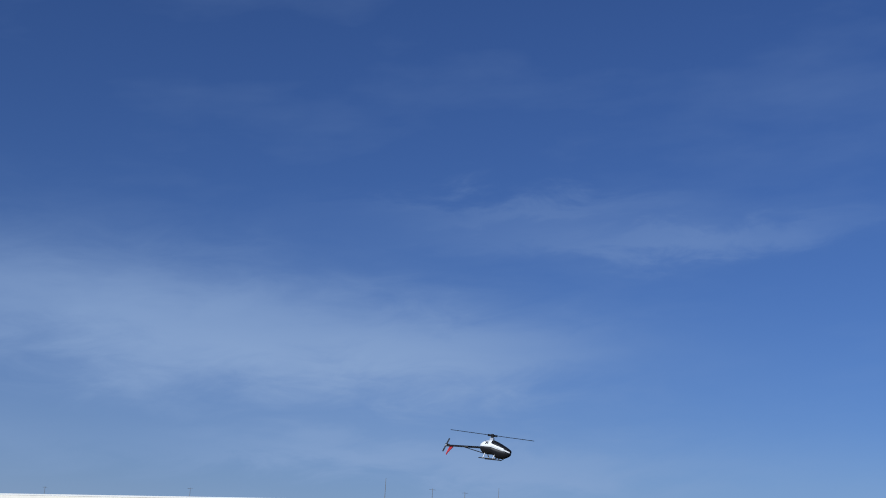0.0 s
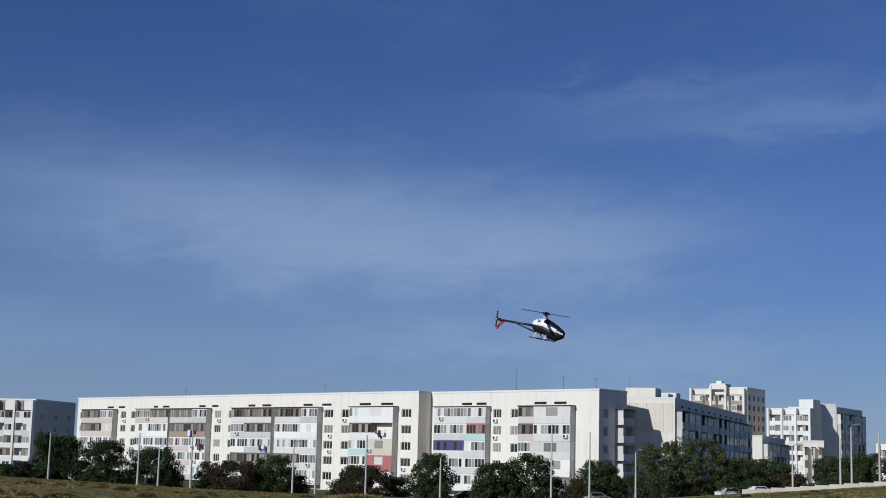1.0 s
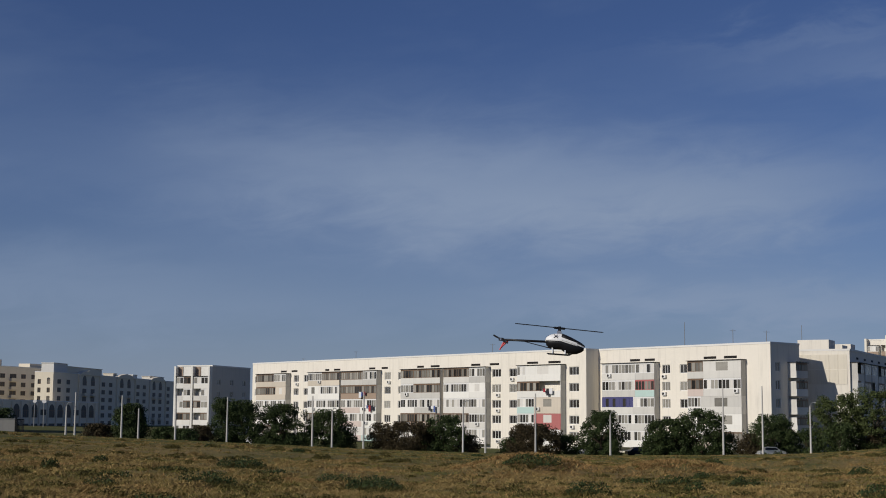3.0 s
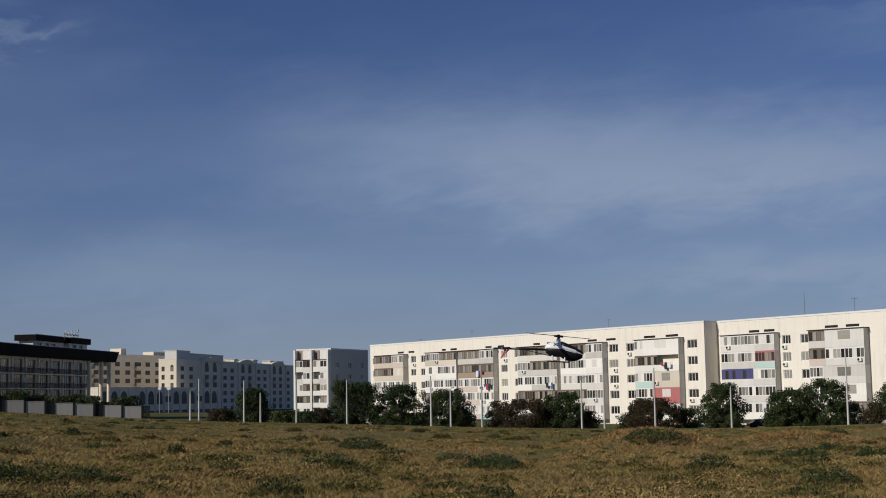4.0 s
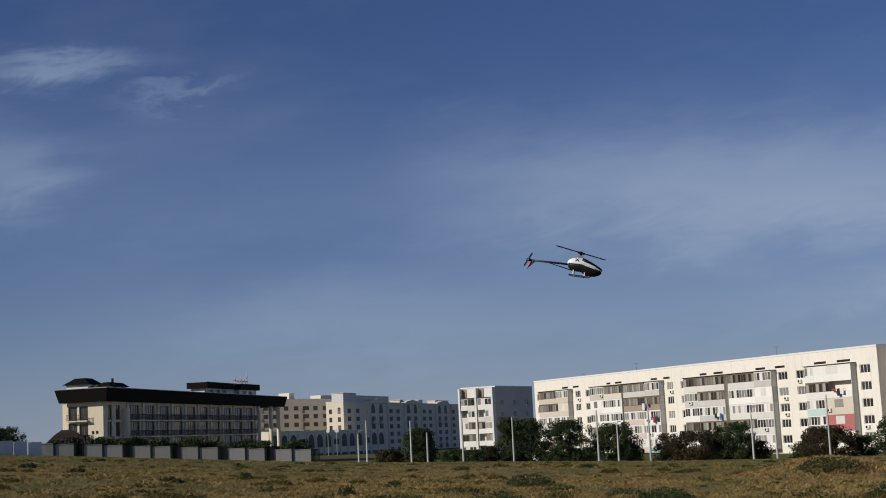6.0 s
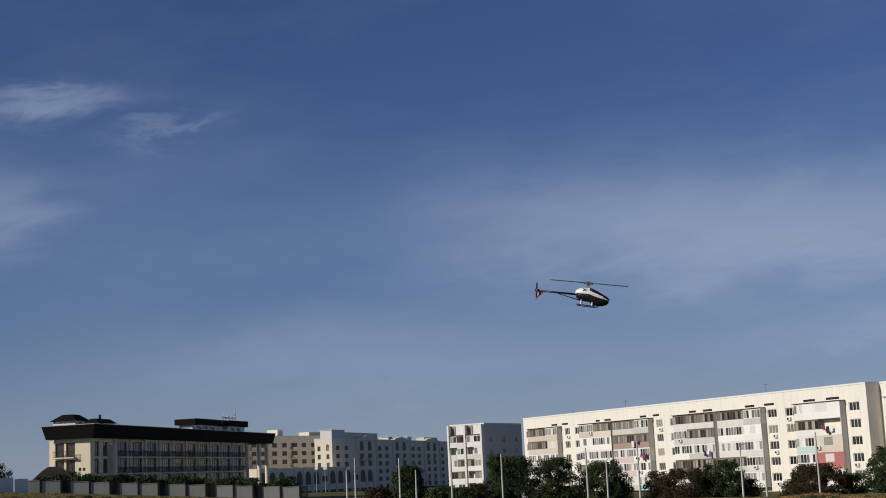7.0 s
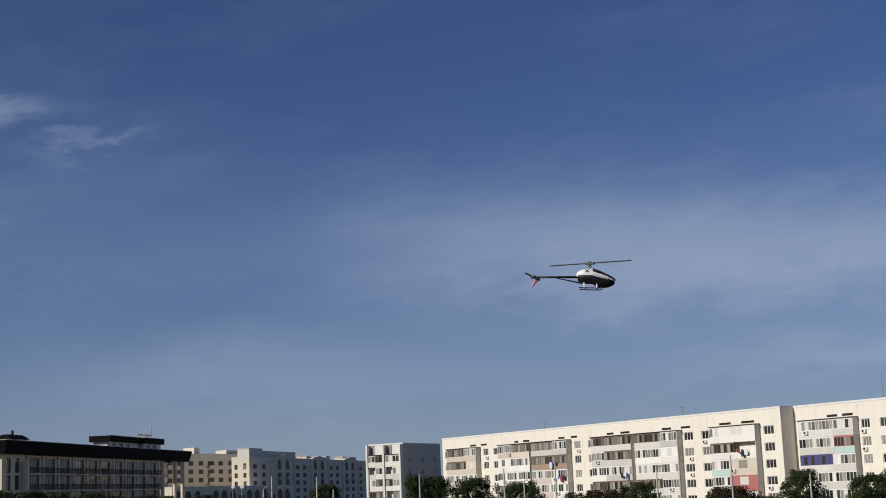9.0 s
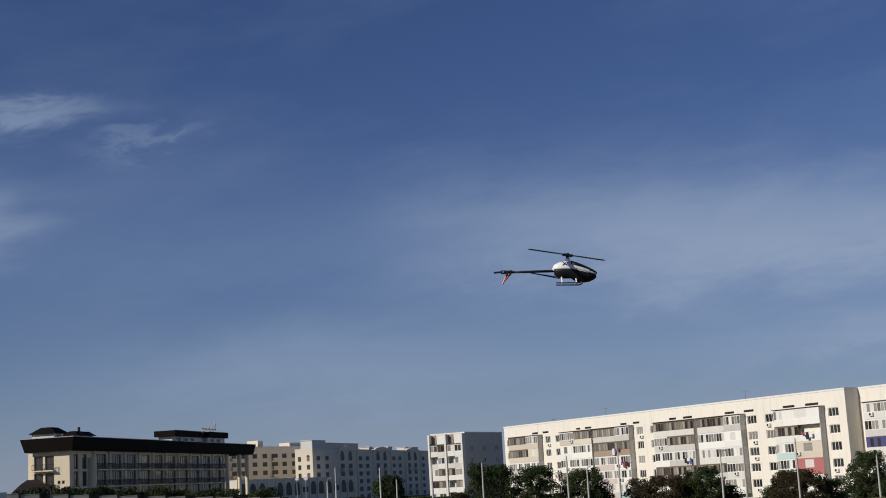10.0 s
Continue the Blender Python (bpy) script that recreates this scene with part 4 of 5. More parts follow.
TREES = ((-50.8, 198.6, 2.6, 3.9, 0), (-38.0, 201.4, 3.6, 3.9, 0), (-35.2, 202.0, 3.2, 4.0, 0), (-30.0, 202.8, 2.7, 7.0, 0), (-23.3, 203.7, 2.0, 5.8, 0), (-11.7, 204.7, 0.3, 6.8, 2), (-7.0, 204.9, 1.2, 6.3, 0),
         (6.0, 204.9, 0.1, 7.0, 2), (15.7, 204.4, 2.1, 5.5, 0), (24.9, 203.5, 0.9, 5.3, 0), (29.5, 202.9, 2.4, 6.8, 0), (39.2, 201.2, 1.7, 5.8, 0), (47.9, 199.3, 4.4, 6.8, 1), (52.4, 198.2, 5.4, 8.4, 1),
         (58.1, 196.6, 2.5, 6.6, 0), (64.3, 205.2, 2.4, 9.5, 0), (74.1, 201.8, 3.1, 6.4, 0), (78.5, 200.2, 3.6, 6.0, 0))
for k, (x, y, top, w, kind) in enumerate(TREES):
    tree(x, y, top, w, (LEAF, LEAF_LIGHT, LEAF_RUST)[kind], 100 + k, ("dark green bushy tree beside the road", "tall light green tree before the apartment block", "rust-green spreading bush beside the road")[kind])
for k, (az, d, top, w) in enumerate(((12.3, 200, -0.4, 4.0), (11.6, 203, 0.0, 3.0), (9.0, 204, -0.9, 3.5), (6.0, 206, -0.8, 4), (1.0, 206, -1.2, 4), (-3.0, 207, -1.0, 4.5), (-6.6, 205, -0.6, 5), (-10.2, 204, -0.6, 4), (-12.5, 204, 0.2, 5), (-13.6, 200, 1.0, 5), (4.4, 207, 0.6, 4.5), (14.2, 205, 1.5, 4.5), (8.0, 209, -1.0, 5), (2.6, 209, -1.4, 5), (-0.8, 209, -1.5, 4), (-4.4, 208, -1.0, 5), (-7.6, 208, -0.6, 5), (-9.2, 207, -0.8, 5), (-11.4, 207, 0.2, 5), (-14.8, 206, 0.6, 6), (-16.0, 205, 0.8, 6), (-17.2, 206, 0.4, 6), (-18.4, 207, 0.8, 6), (-20.4, 205, 1.2, 7), (13.0, 203, -0.2, 4), (15.6, 206, 0.2, 5))):
    x, y = polar(az, d)
    tree(x, y, top, w, LEAF_RUST if k % 3 == 1 else LEAF, 300 + k, "low dark shrub beside the road", shrub=True)
for k, az in enumerate(np.arange(28.4, 18.9, -0.42)):
    x, y = polar(float(az), 196 + (k % 3))
    tree(x, y, ground_z(x, y) + 2.2 + 0.9 * (k * 7 % 5) / 4, 3.2, LEAF, 500 + k, "clipped dark shrub behind the fence", shrub=True)
for k, az in enumerate((30.6, 31.4, 32.2, 33.0)):
    x, y = polar(az, 230)
    tree(x, y, ground_z(x, y) + 4.5, 6, LEAF, 560 + k, "dark distant tree beyond the wall")


# ---- road and cars ----
def road():
    b = bmesh.new()
    rows = []
    for az in np.arange(-24, 17, 0.5):
        rows.append([b.verts.new((*polar(float(az), d), ground_z(*polar(float(az), d)) + 0.05)) for d in (209, 212.5, 216)])
    for r0, r1 in zip(rows, rows[1:]):
        for k in range(2):
            b.faces.new((r0[k], r0[k + 1], r1[k + 1], r1[k]))
    tagged(part("road", b, ASPHALT), "narrow asphalt street before the blocks", "road", kind="structure")


road()


def car(x, y, heading, paint, label):
    root = tagged(new("car"), label, "car")
    root.matrix_world = pose(x, y, ground_z(x, y) + 0.05, 0, 0, heading)
    b = bmesh.new()
    prof = ((-2.1, 0.35), (-2.12, 0.8), (-1.6, 0.92), (-1.1, 1.38), (0.5, 1.42), (1.15, 0.95), (2.0, 0.8), (2.1, 0.4))
    sides = []
    for s in (-0.82, 0.82):
        sides.append([b.verts.new((px, s * (0.82 if pz > 1.2 else 1.0), pz)) for px, pz in prof])
    n = len(prof)
    b.faces.new(sides[0])
    b.faces.new(sides[1][::-1])
    for k in range(n):
        b.faces.new((sides[0][k], sides[1][k], sides[1][(k + 1) % n], sides[0][(k + 1) % n]))
    part("body", b, paint, root)
    for s in (-1, 1):
        b = bmesh.new()
        vs = [b.verts.new((px, s * (0.845 if pz < 1.2 else 0.71), pz)) for px, pz in ((-1.35, 0.98), (-1.02, 1.32), (0.42, 1.34), (0.92, 0.98))]
        b.faces.new(vs)
        part("side_window", b, CARGLASS, root)
    for wx in (-1.3, 1.3):
        for s in (-1, 1):
            b = bmesh.new()
            tube(b, (wx, s * 0.66, 0.31), (wx, s * 0.86, 0.31), 0.31, sides=14)
            part("wheel", b, RUBBER, root)


for k, (az, d, hd, paint) in enumerate(((-10.95, 204, 20, CAR_WHITE), (-16.2, 203, 15, CAR_WHITE), (-17.3, 202, 18, CAR_WHITE), (-3.6, 212, 10, CAR_WHITE), (-5.9, 212, 10, CAR_DARK), (3.1, 213, 5, CAR_DARK), (-8.2, 211, 8, CAR_WHITE), (9.4, 212, 3, CAR_WHITE))):
    x, y = polar(az, d)
    car(x, y, hd, paint, "white saloon car parked beside the road" if paint is CAR_WHITE else "dark saloon car parked beside the road")


# low stone wall at the field's right-hand edge
def low_wall():
    root = tagged(new("low_wall"), "low beige stone wall along the road", "wall")
    for k in range(14):
        az = -16.9 - 0.55 * k
        x, y = polar(az, 178)
        def seg(bm):
            box(bm, -0.855, 0.855, -0.2, 0.2, 0, 1.0)
        place("stone_block", cached(("stone_block",), seg, SAND), root, pose(x, y, ground_z(x, y) - 0.5, 0, 0, -az * -1))


low_wall()

# washing hung out on balcony lines
CLOTH = [material("cloth_" + n, c, 0.95, vary=0.15, scale=6) for n, c in (("red", (0.35, 0.04, 0.05)), ("dark", (0.03, 0.03, 0.04)), ("white", (0.7, 0.7, 0.7)), ("blue", (0.08, 0.12, 0.3)))]
BLOCK_A = pose(-53.5, 315.5, 0, 0, 0, -46.8)
for k, (x, z) in enumerate(((93.0, 6.0), (62.5, 3.1), (41.0, 5.9), (43.5, 3.2))):
    line = tagged(new("laundry"), "washing hung on a line before a balcony", "laundry")
    line.matrix_world = BLOCK_A @ pose(x, -1.75, z)
    b = bmesh.new()
    tube(b, (-0.3, 0, 0.72), (2.4, 0, 0.72), 0.015, sides=4)
    for e in (-0.25, 2.35):
        tube(b, (e, 0, 0.72), (e, 0.46, 0.6), 0.02, sides=4)
    part("line", b, STEEL, line)
    for i in range(3):
        b = bmesh.new()
        w, hgt = 0.45 + 0.15 * ((i + k) % 3), 0.6 + 0.3 * ((i * 2 + k) % 3)
        box(b, 0.72 * i, 0.72 * i + w, -0.03, 0.03, 0.72 - hgt, 0.74)
        part("cloth", b, CLOTH[(i + k) % 4], line)

# aerial masts on the roofs
for az, d, z, h in ((-7.71, 235, 13.4, 4.0), (-9.6, 232, 13.4, 2.6), (-12.25, 250, 13.4, 4.4), (-10.9, 226, 13.4, 2.0), (-0.02, 276, 13.4, 2.6), (5.5, 302, 13.4, 2.2), (7.6, 312, 13.4, 1.0)):
    x, y = polar(az, d)
    root = tagged(new("roof_aerial"), "thin steel aerial mast on a flat roof", "aerial")
    root.matrix_world = pose(x, y, z)
    b = bmesh.new()
    tube(b, (0, 0, -0.3), (0, 0, h), 0.06, 0.04, 6)
    part("mast", b, STEEL, root)
    if h > 3:
        continue
    b = bmesh.new()
    for k in range(1):
        tube(b, (-0.5 + 0.1 * k, 0, h - 0.2 - 0.35 * k), (0.5 - 0.1 * k, 0, h - 0.2 - 0.35 * k), 0.025, sides=4)
    part("cross_bar", b, STEEL, root)


# ---- grass ----
def grass(name, label, mat, count, seed, where, size, blades, lean=0.5, spread=1.0):
    """Tufts of bent, tapering blades, denser towards the camera."""
    rng = np.random.default_rng(seed)
    spots = []
    while len(spots) < count:
        d = 13 * (185 / 13) ** (rng.random() ** 0.85)
        az = radians(rng.uniform(-22, 34))
        x, y = -math.sin(az) * d, math.cos(az) * d
        if rng.random() < where(x, y, d):
            spots.append((x, y, ground_z(x, y) - 0.03, d))
    spots = np.repeat(np.array(spots), blades, axis=0)
    n = len(spots)
    x, y, z, d = spots.T
    s = np.repeat(size * rng.uniform(0.5, 1.25, count), blades) * (1 - 0.25 * np.clip(d / 150, 0, 1))
    a, r = rng.uniform(0, 6.283, n), rng.uniform(0, spread, n) * s * (1 + d / 40)
    bx, by = x + np.cos(a) * r, y + np.sin(a) * r
    h = s * rng.uniform(0.4, 1.0, n)
    tx, ty = bx + rng.normal(0, lean, n) * h, by + rng.normal(0, lean, n) * h
    w = rng.uniform(0.005, 0.011, n) * (1 + d / 30)
    px, py = w * np.cos(a * 3), w * np.sin(a * 3)
    rows = [np.stack(c, 1) for c in ((bx - px, by - py, z), (bx + px, by + py, z), (tx, ty, z + h))]
    verts = np.stack(rows, 1).reshape(-1, 3)
    tris = np.arange(3 * n).reshape(-1, 3)
    me = bpy.data.meshes.new(name)
    me.from_pydata(verts, [], tris)
    me.materials.append(mat)
    return tagged(new(name, me), label, "grass", kind="stuff")


def patch(x, y, s, o):
    return noise.noise((x * s * 1.4 + o, y * s * 0.6, o))


CLUMPS = [(-12.5, 26.8, 0.75, 0.9), (-11.9, 27.4, 0.65, 0.8), (-10.6, 27.9, 0.5, 0.5), (-7.6, 38.0, 0.6, 0.8), (-3.2, 39.0, 0.6, 0.8), (-4.9, 44.0, 0.5, 0.6), (1.6, 58.0, 0.9, 0.8), (2.6, 39.0, 0.5, 0.8), (4.6, 31.0, 0.5, 0.7), (3.4, 26.0, 0.35, 0.5), (-9.5, 54.0, 0.7, 0.7), (6.5, 50.0, 0.6, 0.6)]
_r = random.Random(77)
for _ in range(60):
    _d, _a = 20 * (140 / 20) ** _r.random(), radians(_r.uniform(-20, 33))
    CLUMPS.append((-math.sin(_a) * _d, math.cos(_a) * _d, _r.uniform(0.2, 0.55), _r.uniform(0.3, 0.7)))


def clump(x, y, d):
    return max(0.0003, sum(math.exp(-((x - cx) / wx) ** 2 - ((y - cy) / wy) ** 2) for cx, cy, wx, wy in CLUMPS))


def rust(x, y, d):
    return max(0.006, sum(math.exp(-((x - mx) / wx) ** 2 - ((y - my) / wy) ** 2) for mx, my, wx, wy, h in MOUNDS[1:3]) + 0.15 * (patch(x, y, 0.2, 9) > 0.25))


def near_first(d):
    return 1.0 if d < 80 else 0.35


grass("dry_grass", "fine dry straw-coloured grass on the field", GRASS_DRY, 46000, 1, lambda x, y, d: (0.5 + 0.9 * patch(x, y, 0.2, 2) + 0.35 * patch(x, y, 0.9, 5)) * near_first(d), 0.14, 12, 1.3)
grass("green_grass", "fine olive green grass on the field", GRASS_GREEN, 36000, 2, lambda x, y, d: 0.4 - 0.8 * patch(x, y, 0.2, 2) - 0.3 * patch(x, y, 0.9, 5) + 0.6 * (d > 80), 0.13, 12, 1.3)
grass("rusty_grass", "patches of taller rust-brown grass on low mounds", GRASS_RUST, 9000, 3, rust, 0.17, 12, 1.4)
grass("weed_stalks", "dark tangled weed stalks in the field", WEED, 1600, 4, clump, 0.25, 18, 0.9, 0.3)


def leafy_weeds(name, label, mat, seed, spots):
    """Low broad weeds: domes of small leaves with ragged tops."""
    g = np.random.default_rng(seed)
    out = []
    for x, y, r, h in spots:
        n = int(160 + 2200 * min(1.0, r * h))
        a, q = g.uniform(0, 6.283, n), np.sqrt(g.random(n))
        px, py = x + np.cos(a) * q * r, y + np.sin(a) * q * r
        lump = 0.65 + 0.35 * np.sin(a * 3 + x) * q
        pz = ground_z(x, y) - 0.03 + h * lump * np.sqrt(1 - 0.9 * q * q) * g.random(n) ** 0.6
        c = np.stack((px, py, pz), 1)
        u = g.normal(size=c.shape)
        u /= np.linalg.norm(u, axis=1, keepdims=True)
        v = np.cross(u, g.normal(size=c.shape))
        v /= np.linalg.norm(v, axis=1, keepdims=True)
        k = (g.uniform(0.010, 0.026, n) * (1 + math.hypot(x, y) / 50))[:, None]
        out.append(np.stack([c - u * k, c - v * k * 0.5, c + u * k, c + v * k * 0.5], 1).reshape(-1, 3))
    verts = np.concatenate(out)
    me = bpy.data.meshes.new(name)
    me.from_pydata(verts, [], np.arange(len(verts)).reshape(-1, 4))
    me.materials.append(mat)
    return tagged(new(name, me), label, "weeds", kind="stuff")


def scattered(seed, count, r0, r1, h0, h1, o):
    rng = random.Random(seed)
    out = []
    while len(out) < count:
        d, a = 15 * (150 / 15) ** rng.random(), radians(rng.uniform(-21, 33))
        x, y = -math.sin(a) * d, math.cos(a) * d
        if rng.random() < 0.35 + 0.9 * patch(x, y, 0.25, o):
            k = rng.random() ** 2
            out.append((x, y, r0 + (r1 - r0) * k, h0 + (h1 - h0) * k * rng.uniform(0.6, 1.2)))
    return out


leafy_weeds("dark_weeds", "dark green weed bushes in the field", LEAF, 21, [(x, y, wx * 1.35, wy * 0.8) for x, y, wx, wy in CLUMPS])
leafy_weeds("olive_weeds", "olive tussocks scattered over the field", WEED, 22, scattered(31, 900, 0.15, 0.6, 0.12, 0.4, 6))
leafy_weeds("straw_weeds", "dead straw-brown tussocks scattered over the field", GRASS_DRY, 23, scattered(32, 700, 0.15, 0.6, 0.12, 0.4, 12))


# ---- model helicopter ----
def lathe(bm, stations, sides=20, keep=lambda p: True):
    """A body through oval sections: x, centre z, half width, half height above and below."""
    rings = []
    for x, cz, hw, up, down in stations:
        ring = []
        for k in range(sides):
            a = 2 * math.pi * k / sides
            ring.append(bm.verts.new((x, hw * math.cos(a), cz + (up if math.sin(a) > 0 else down) * math.sin(a))))
        rings.append(ring)
    for r0, r1 in zip(rings, rings[1:]):
        for k in range(sides):
            bm.faces.new((r0[k], r0[(k + 1) % sides], r1[(k + 1) % sides], r1[k]))
    bm.faces.new(rings[0][::-1])
    bm.faces.new(rings[-1])


CANOPY = ((-0.225, 0.055, 0.012, 0.01, 0.02), (-0.20, 0.06, 0.06, 0.05, 0.05), (-0.14, 0.06, 0.095, 0.085, 0.065), (-0.05, 0.06, 0.11, 0.105, 0.07), (0.05, 0.06, 0.115, 0.11, 0.07), (0.13, 0.05, 0.11, 0.095, 0.09),
          (0.22, 0.03, 0.10, 0.08, 0.10), (0.31, 0.01, 0.08, 0.06, 0.08), (0.38, -0.005, 0.055, 0.04, 0.05), (0.42, -0.012, 0.03, 0.02, 0.025), (0.435, -0.015, 0.006, 0.005, 0.006))


def helicopter():
    root = tagged(new("model_helicopter"), "white and black radio-controlled helicopter in flight", "model helicopter")
    b = bmesh.new()
    lathe(b, CANOPY)
    part("canopy", b, COP_WHITE, root, "white canopy", smooth=True)
    b = bmesh.new()
    lathe(b, [(x, z - 0.022 - 0.012 * (x > 0.1), w * 1.02, d * 0.12, d * 1.55 + 0.025 * (abs(x) < 0.2)) for x, z, w, u, d in CANOPY[1:-1]])
    part("lower_body", b, COP_BLACK, root, "black lower body and frame", smooth=True)
    # dark windscreen over the nose and a swept stripe on each side
    b = bmesh.new()
    lathe(b, [(x, z + u * 0.45, w * (0.90 if x < 0.1 else 1.0), u * (0.58 if x > 0 else 0.5), u * 0.30) for x, z, w, u, d in CANOPY[4:]])
    part("windscreen", b, COP_BLACK, root, "glossy black windscreen", smooth=True)
    b = bmesh.new()
    lathe(b, [(x, z, w * 1.03, u * 1.04, d * 1.04) for x, z, w, u, d in CANOPY[7:]])
    part("nose_cap", b, COP_BLACK, root, "black pointed nose", smooth=True)
    for s in (-1, 1):
        b = bmesh.new()
        for k, (x, z, w, u, d) in enumerate(CANOPY[4:10]):
            zc = z + 0.012 - 0.006 * k
            if k:
                vs = [b.verts.new(q) for q in (old[0], old[1], (x, s * (w * 1.03 + 0.006), zc + 0.012), (x, s * (w * 1.035 + 0.005), zc - 0.012))]
                b.faces.new(vs if s < 0 else vs[::-1])
            old = ((x, s * (w * 1.035 + 0.005), zc - 0.012), (x, s * (w * 1.03 + 0.006), zc + 0.012))
        part("stripe", b, COP_WHITE, root)
        b = bmesh.new()
        for a in (-1, 1):
            tube(b, (-0.075, s * 0.106, 0.115 - a * 0.025), (-0.01, s * 0.112, 0.115 + a * 0.025), 0.006, sides=4)
        part("marking", b, COP_BLACK, root)
    b = bmesh.new()
    tube(b, (-0.97, 0, 0.0), (-0.15, 0, 0.02), 0.017, 0.02, 12)
    part("tail_boom", b, CARBON, root, "black tail boom", smooth=True)
    for s in (-1, 1):
        b = bmesh.new()
        tube(b, (-0.56, s * 0.012, -0.005), (-0.12, s * 0.06, -0.085), 0.007, sides=6)
        part("boom_brace", b, CARBON, root)
    # forked tail fin below the boom
    b = bmesh.new()
    for x0, z0, x1, z1 in ((-0.89, -0.01, -0.965, -0.17), (-0.84, -0.01, -0.935, -0.12)):
        tube(b, (x0, 0.02, z0), (x1, 0.02, z1), 0.017, 0.012, 6)
    tube(b, (-0.965, 0.02, -0.17), (-0.93, 0.02, -0.115), 0.008, sides=6)
    part("tail_fin", b, COP_RED, root, "red and white forked tail fin")
    b = bmesh.new()
    box(b, -0.99, -0.91, -0.022, 0.022, -0.02, 0.03)
    part("tail_gearbox", b, CARBON, root)
    for s in (-1, 1):
        b = bmesh.new()
        tube(b, (-0.17, s * 0.12, -0.175), (0.17, s * 0.12, -0.175), 0.009, sides=8)
        tube(b, (0.17, s * 0.12, -0.175), (0.22, s * 0.12, -0.15), 0.009, sides=8)
        skid = part("landing_skid", b, CARBON, root)
        for x in (-0.09, 0.12):
            b = bmesh.new()
            tube(b, (x, s * 0.05, -0.08), (x + 0.01, s * 0.12, -0.172), 0.011, sides=6)
            part("strut", b, COP_WHITE, skid)
    b = bmesh.new()
    tube(b, (0, 0, 0.14), (0, 0, 0.27), 0.012, sides=8)
    box(b, -0.035, 0.035, -0.03, 0.03, 0.16, 0.21)
    part("mast", b, ALU, root)
    rotor = new("main_rotor")
    rotor.parent = root
    b = bmesh.new()
    box(b, -0.09, 0.09, -0.022, 0.022, -0.018, 0.018)
    tube(b, (0, 0, -0.06), (0, 0, 0.03), 0.025, sides=10)
    part("rotor_head", b, CARBON, rotor)
    for s in (-1, 1):
        b = bmesh.new()
        prof = ((0.09, 0.018), (0.16, 0.026), (0.2, 0.028), (0.76, 0.028), (0.79, 0.022))
        for (r0, c0), (r1, c1) in zip(prof, prof[1:]):
            vs = [(s * r0, -c0, 0.004), (s * r1, -c1, 0.004), (s * r1, c1, 0.006), (s * r0, c0, 0.006)]
            lo = [b.verts.new((x, y, z - 0.005)) for x, y, z in vs]
            hi = [b.verts.new((x, y, z + 0.005)) for x, y, z in vs]
            b.faces.new(hi)
            b.faces.new(lo[::-1])
            for k in range(4):
                b.faces.new((lo[k], lo[(k + 1) % 4], hi[(k + 1) % 4], hi[k]))
        part("rotor_blade", b, CARBON, rotor)
    tail = new("tail_rotor")
    tail.parent = root
    b = bmesh.new()
    tube(b, (0, -0.012, 0), (0, 0.012, 0), 0.016, sides=8)
    part("rotor_hub", b, ALU, tail)
    for s in (-1, 1):
        b = bmesh.new()
        box(b, -0.014, 0.014, -0.003, 0.003, min(s * 0.012, s * 0.14), max(s * 0.012, s * 0.14))
        part("rotor_blade", b, CARBON, tail)
    return root, rotor, tail


copter, main_rotor, tail_rotor = helicopter()
# blade angle seen from above at each half second, modulo half a turn
BLADE = {0: 41, 0.5: 63, 1: 95, 1.5: 84, 2: 63, 2.5: 64, 3: 29, 3.5: 20, 4: 50, 4.5: 78, 5: 52, 5.5: -30, 6: 60, 6.5: 30, 7: -16, 7.5: -31, 8: -45, 8.5: -22, 9: -30, 9.5: -75, 10: 45}


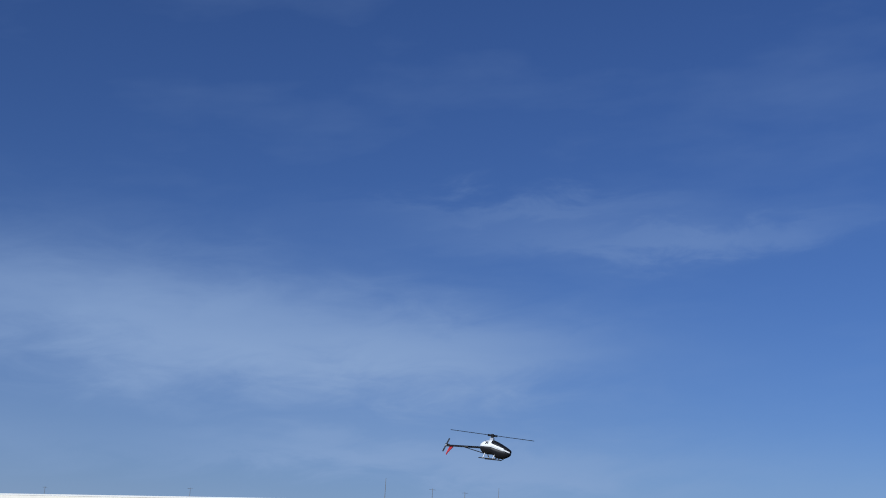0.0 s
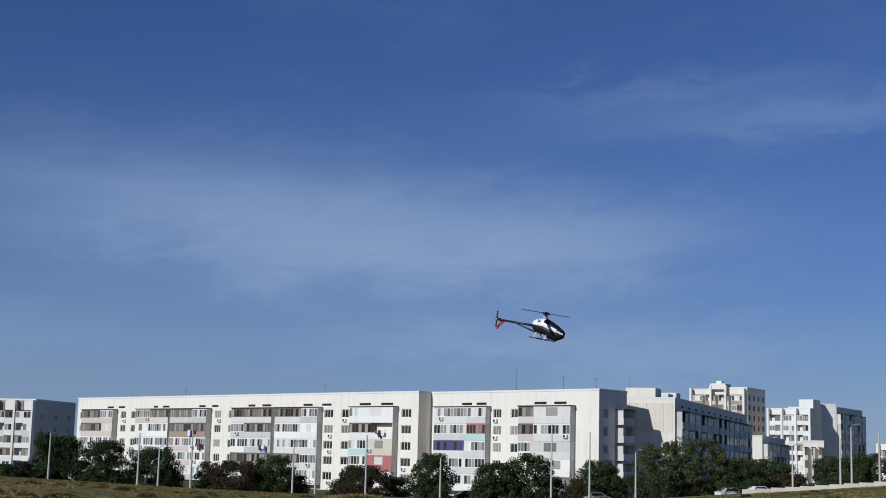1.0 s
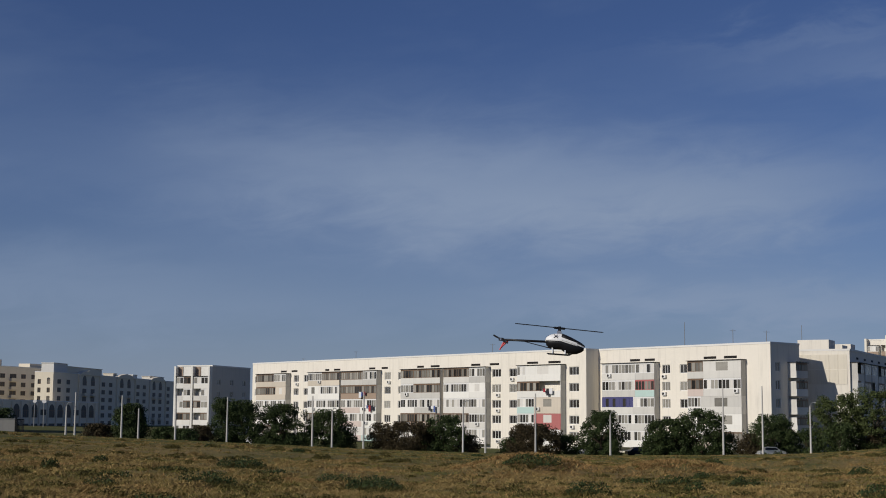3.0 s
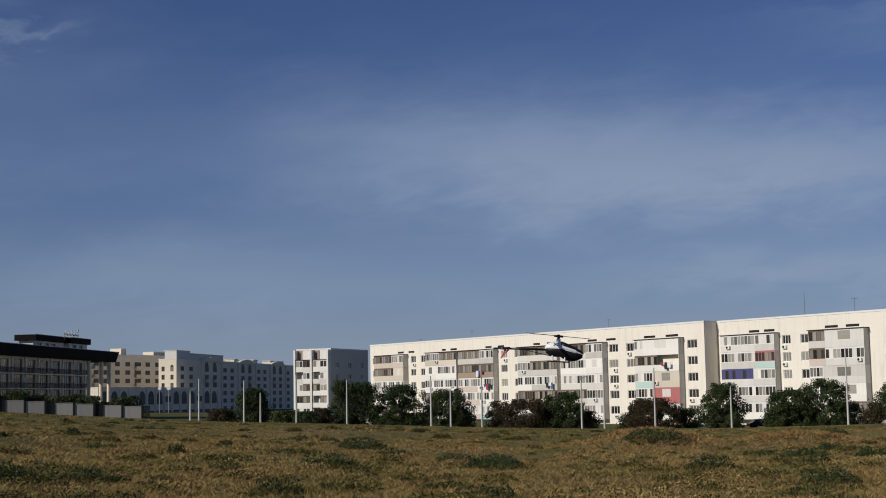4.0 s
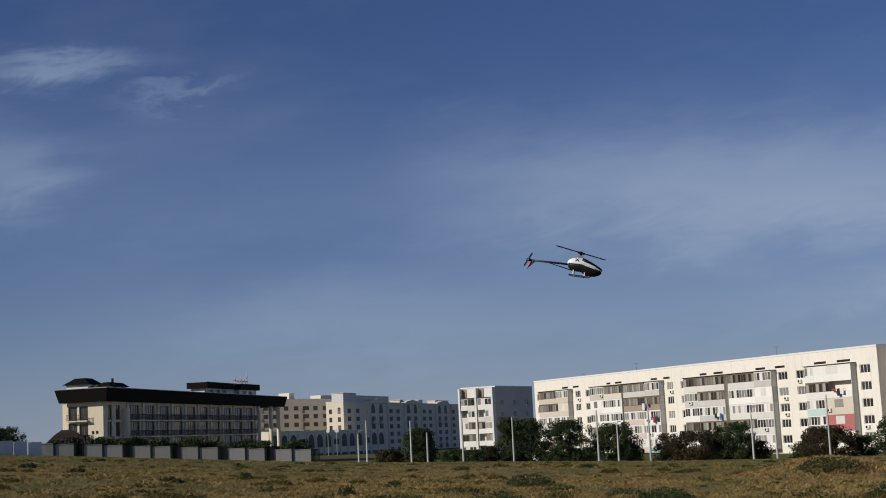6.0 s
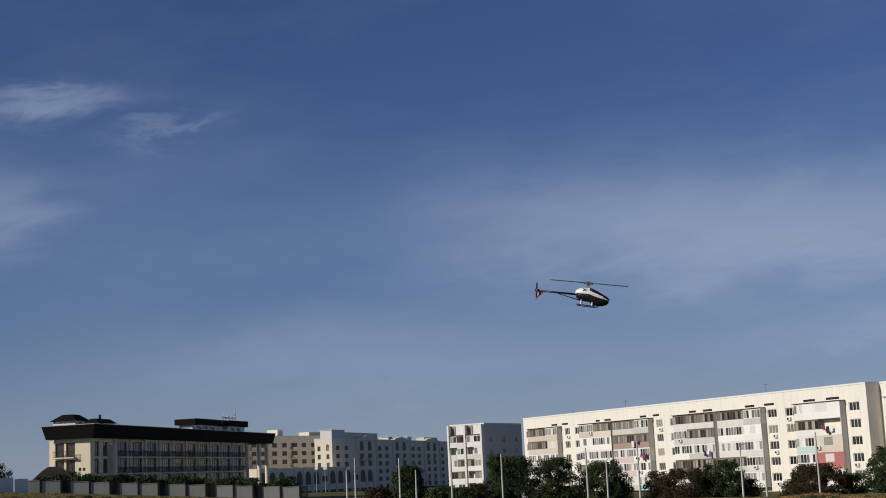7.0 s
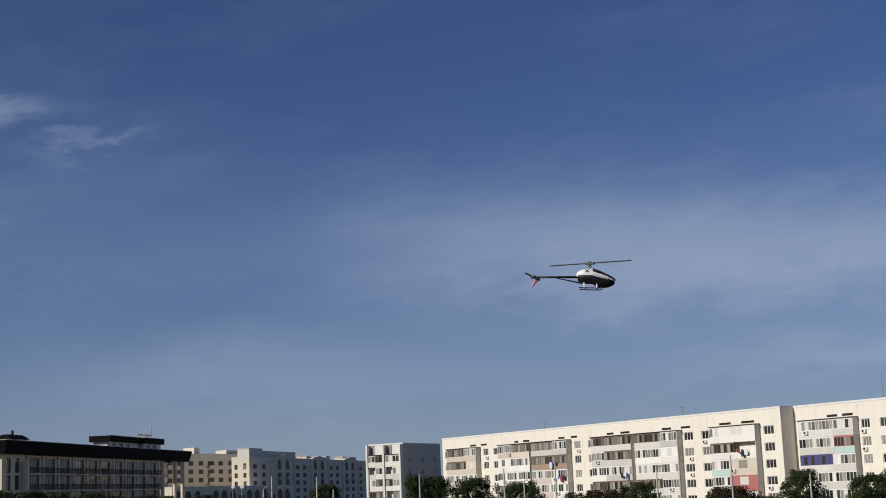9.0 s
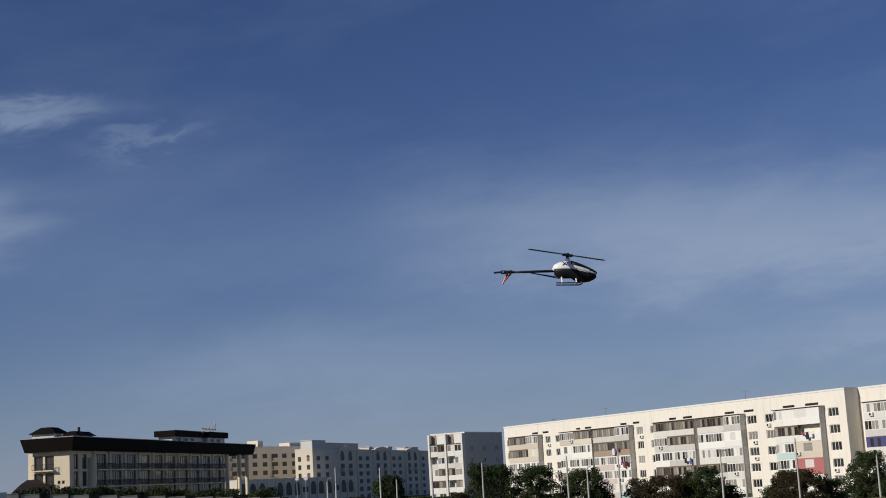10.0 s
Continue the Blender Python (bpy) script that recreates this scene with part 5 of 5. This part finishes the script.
def motions():
    walk(copter, [
        (0, pose(5.39, 25.68, 4.00, 0, 4.6, -41.6)),
        (0.5, pose(4.35, 24.35, 3.71, 0, 11.1, -43.1)),
        (1, pose(3.58, 23.21, 3.83, 0, 11.9, -42.6)),
        (1.5, pose(3.41, 25.25, 4.31, 0, 8.8, -37.2)),
        (2, pose(2.70, 24.60, 3.52, 0, 6.7, -25.8)),
        (2.5, pose(2.06, 24.61, 2.93, 0, 5.2, -16.2)),
        (3, pose(1.09, 23.30, 2.82, 0, 4.3, -7.0)),
        (3.2, pose(0.63, 23.37, 2.88, 0, 4.2, -4.8)),
        (4.3, pose(-1.22, 24.19, 2.06, 0, 4.5, 0.5)),
        (4.5, pose(-1.41, 24.16, 1.97, 0, 5.4, 1.0)),
        (5, pose(-2.04, 23.49, 2.53, 0, 4.9, 3.6)),
        (5.5, pose(-2.91, 24.60, 3.71, 0, 12.0, 3.3)),
        (5.7, pose(-3.30, 25.14, 4.16, 0, 11.6, 3.0)),
        (6.8, pose(-3.49, 26.90, 5.00, 0, 12.8, 1.8)),
        (7, pose(-3.13, 26.38, 4.80, 0, 11.2, 1.2)),
        (7.5, pose(-2.59, 26.57, 4.67, 0, 9.4, 1.1)),
        (8, pose(-1.99, 25.77, 4.57, 0, 5.0, 1.0)),
        (8.5, pose(-1.56, 25.27, 4.76, 0, 3.5, 1.1)),
        (9, pose(-1.38, 23.58, 5.04, 0, 4.6, 2.0)),
        (9.5, pose(-1.64, 22.22, 4.83, 0, 2.8, 3.9)),
        (10, pose(-2.40, 20.68, 4.59, 0, 3.6, 7.3)),
    ])
    rows, turned = [(0, pose(0, 0, 0.255, 0, 0, BLADE[0]))], float(BLADE[0])
    ts = sorted(BLADE)
    for t0, t1 in zip(ts, ts[1:]):
        goal = turned + 1200
        goal += (BLADE[t1] - goal + 90) % 180 - 90
        step = (goal - turned) / 15
        for k in range(1, 16):
            rows.append((t0 + k / 30, pose(0, 0, 0.255, 0, 0, turned + step * k)))
        turned = goal
    walk(main_rotor, rows)
    walk(tail_rotor, [(k / 30, pose(-0.955, -0.035, 0.005, 0, 25 + 77 * k, 0)) for k in range(301)])


motions()
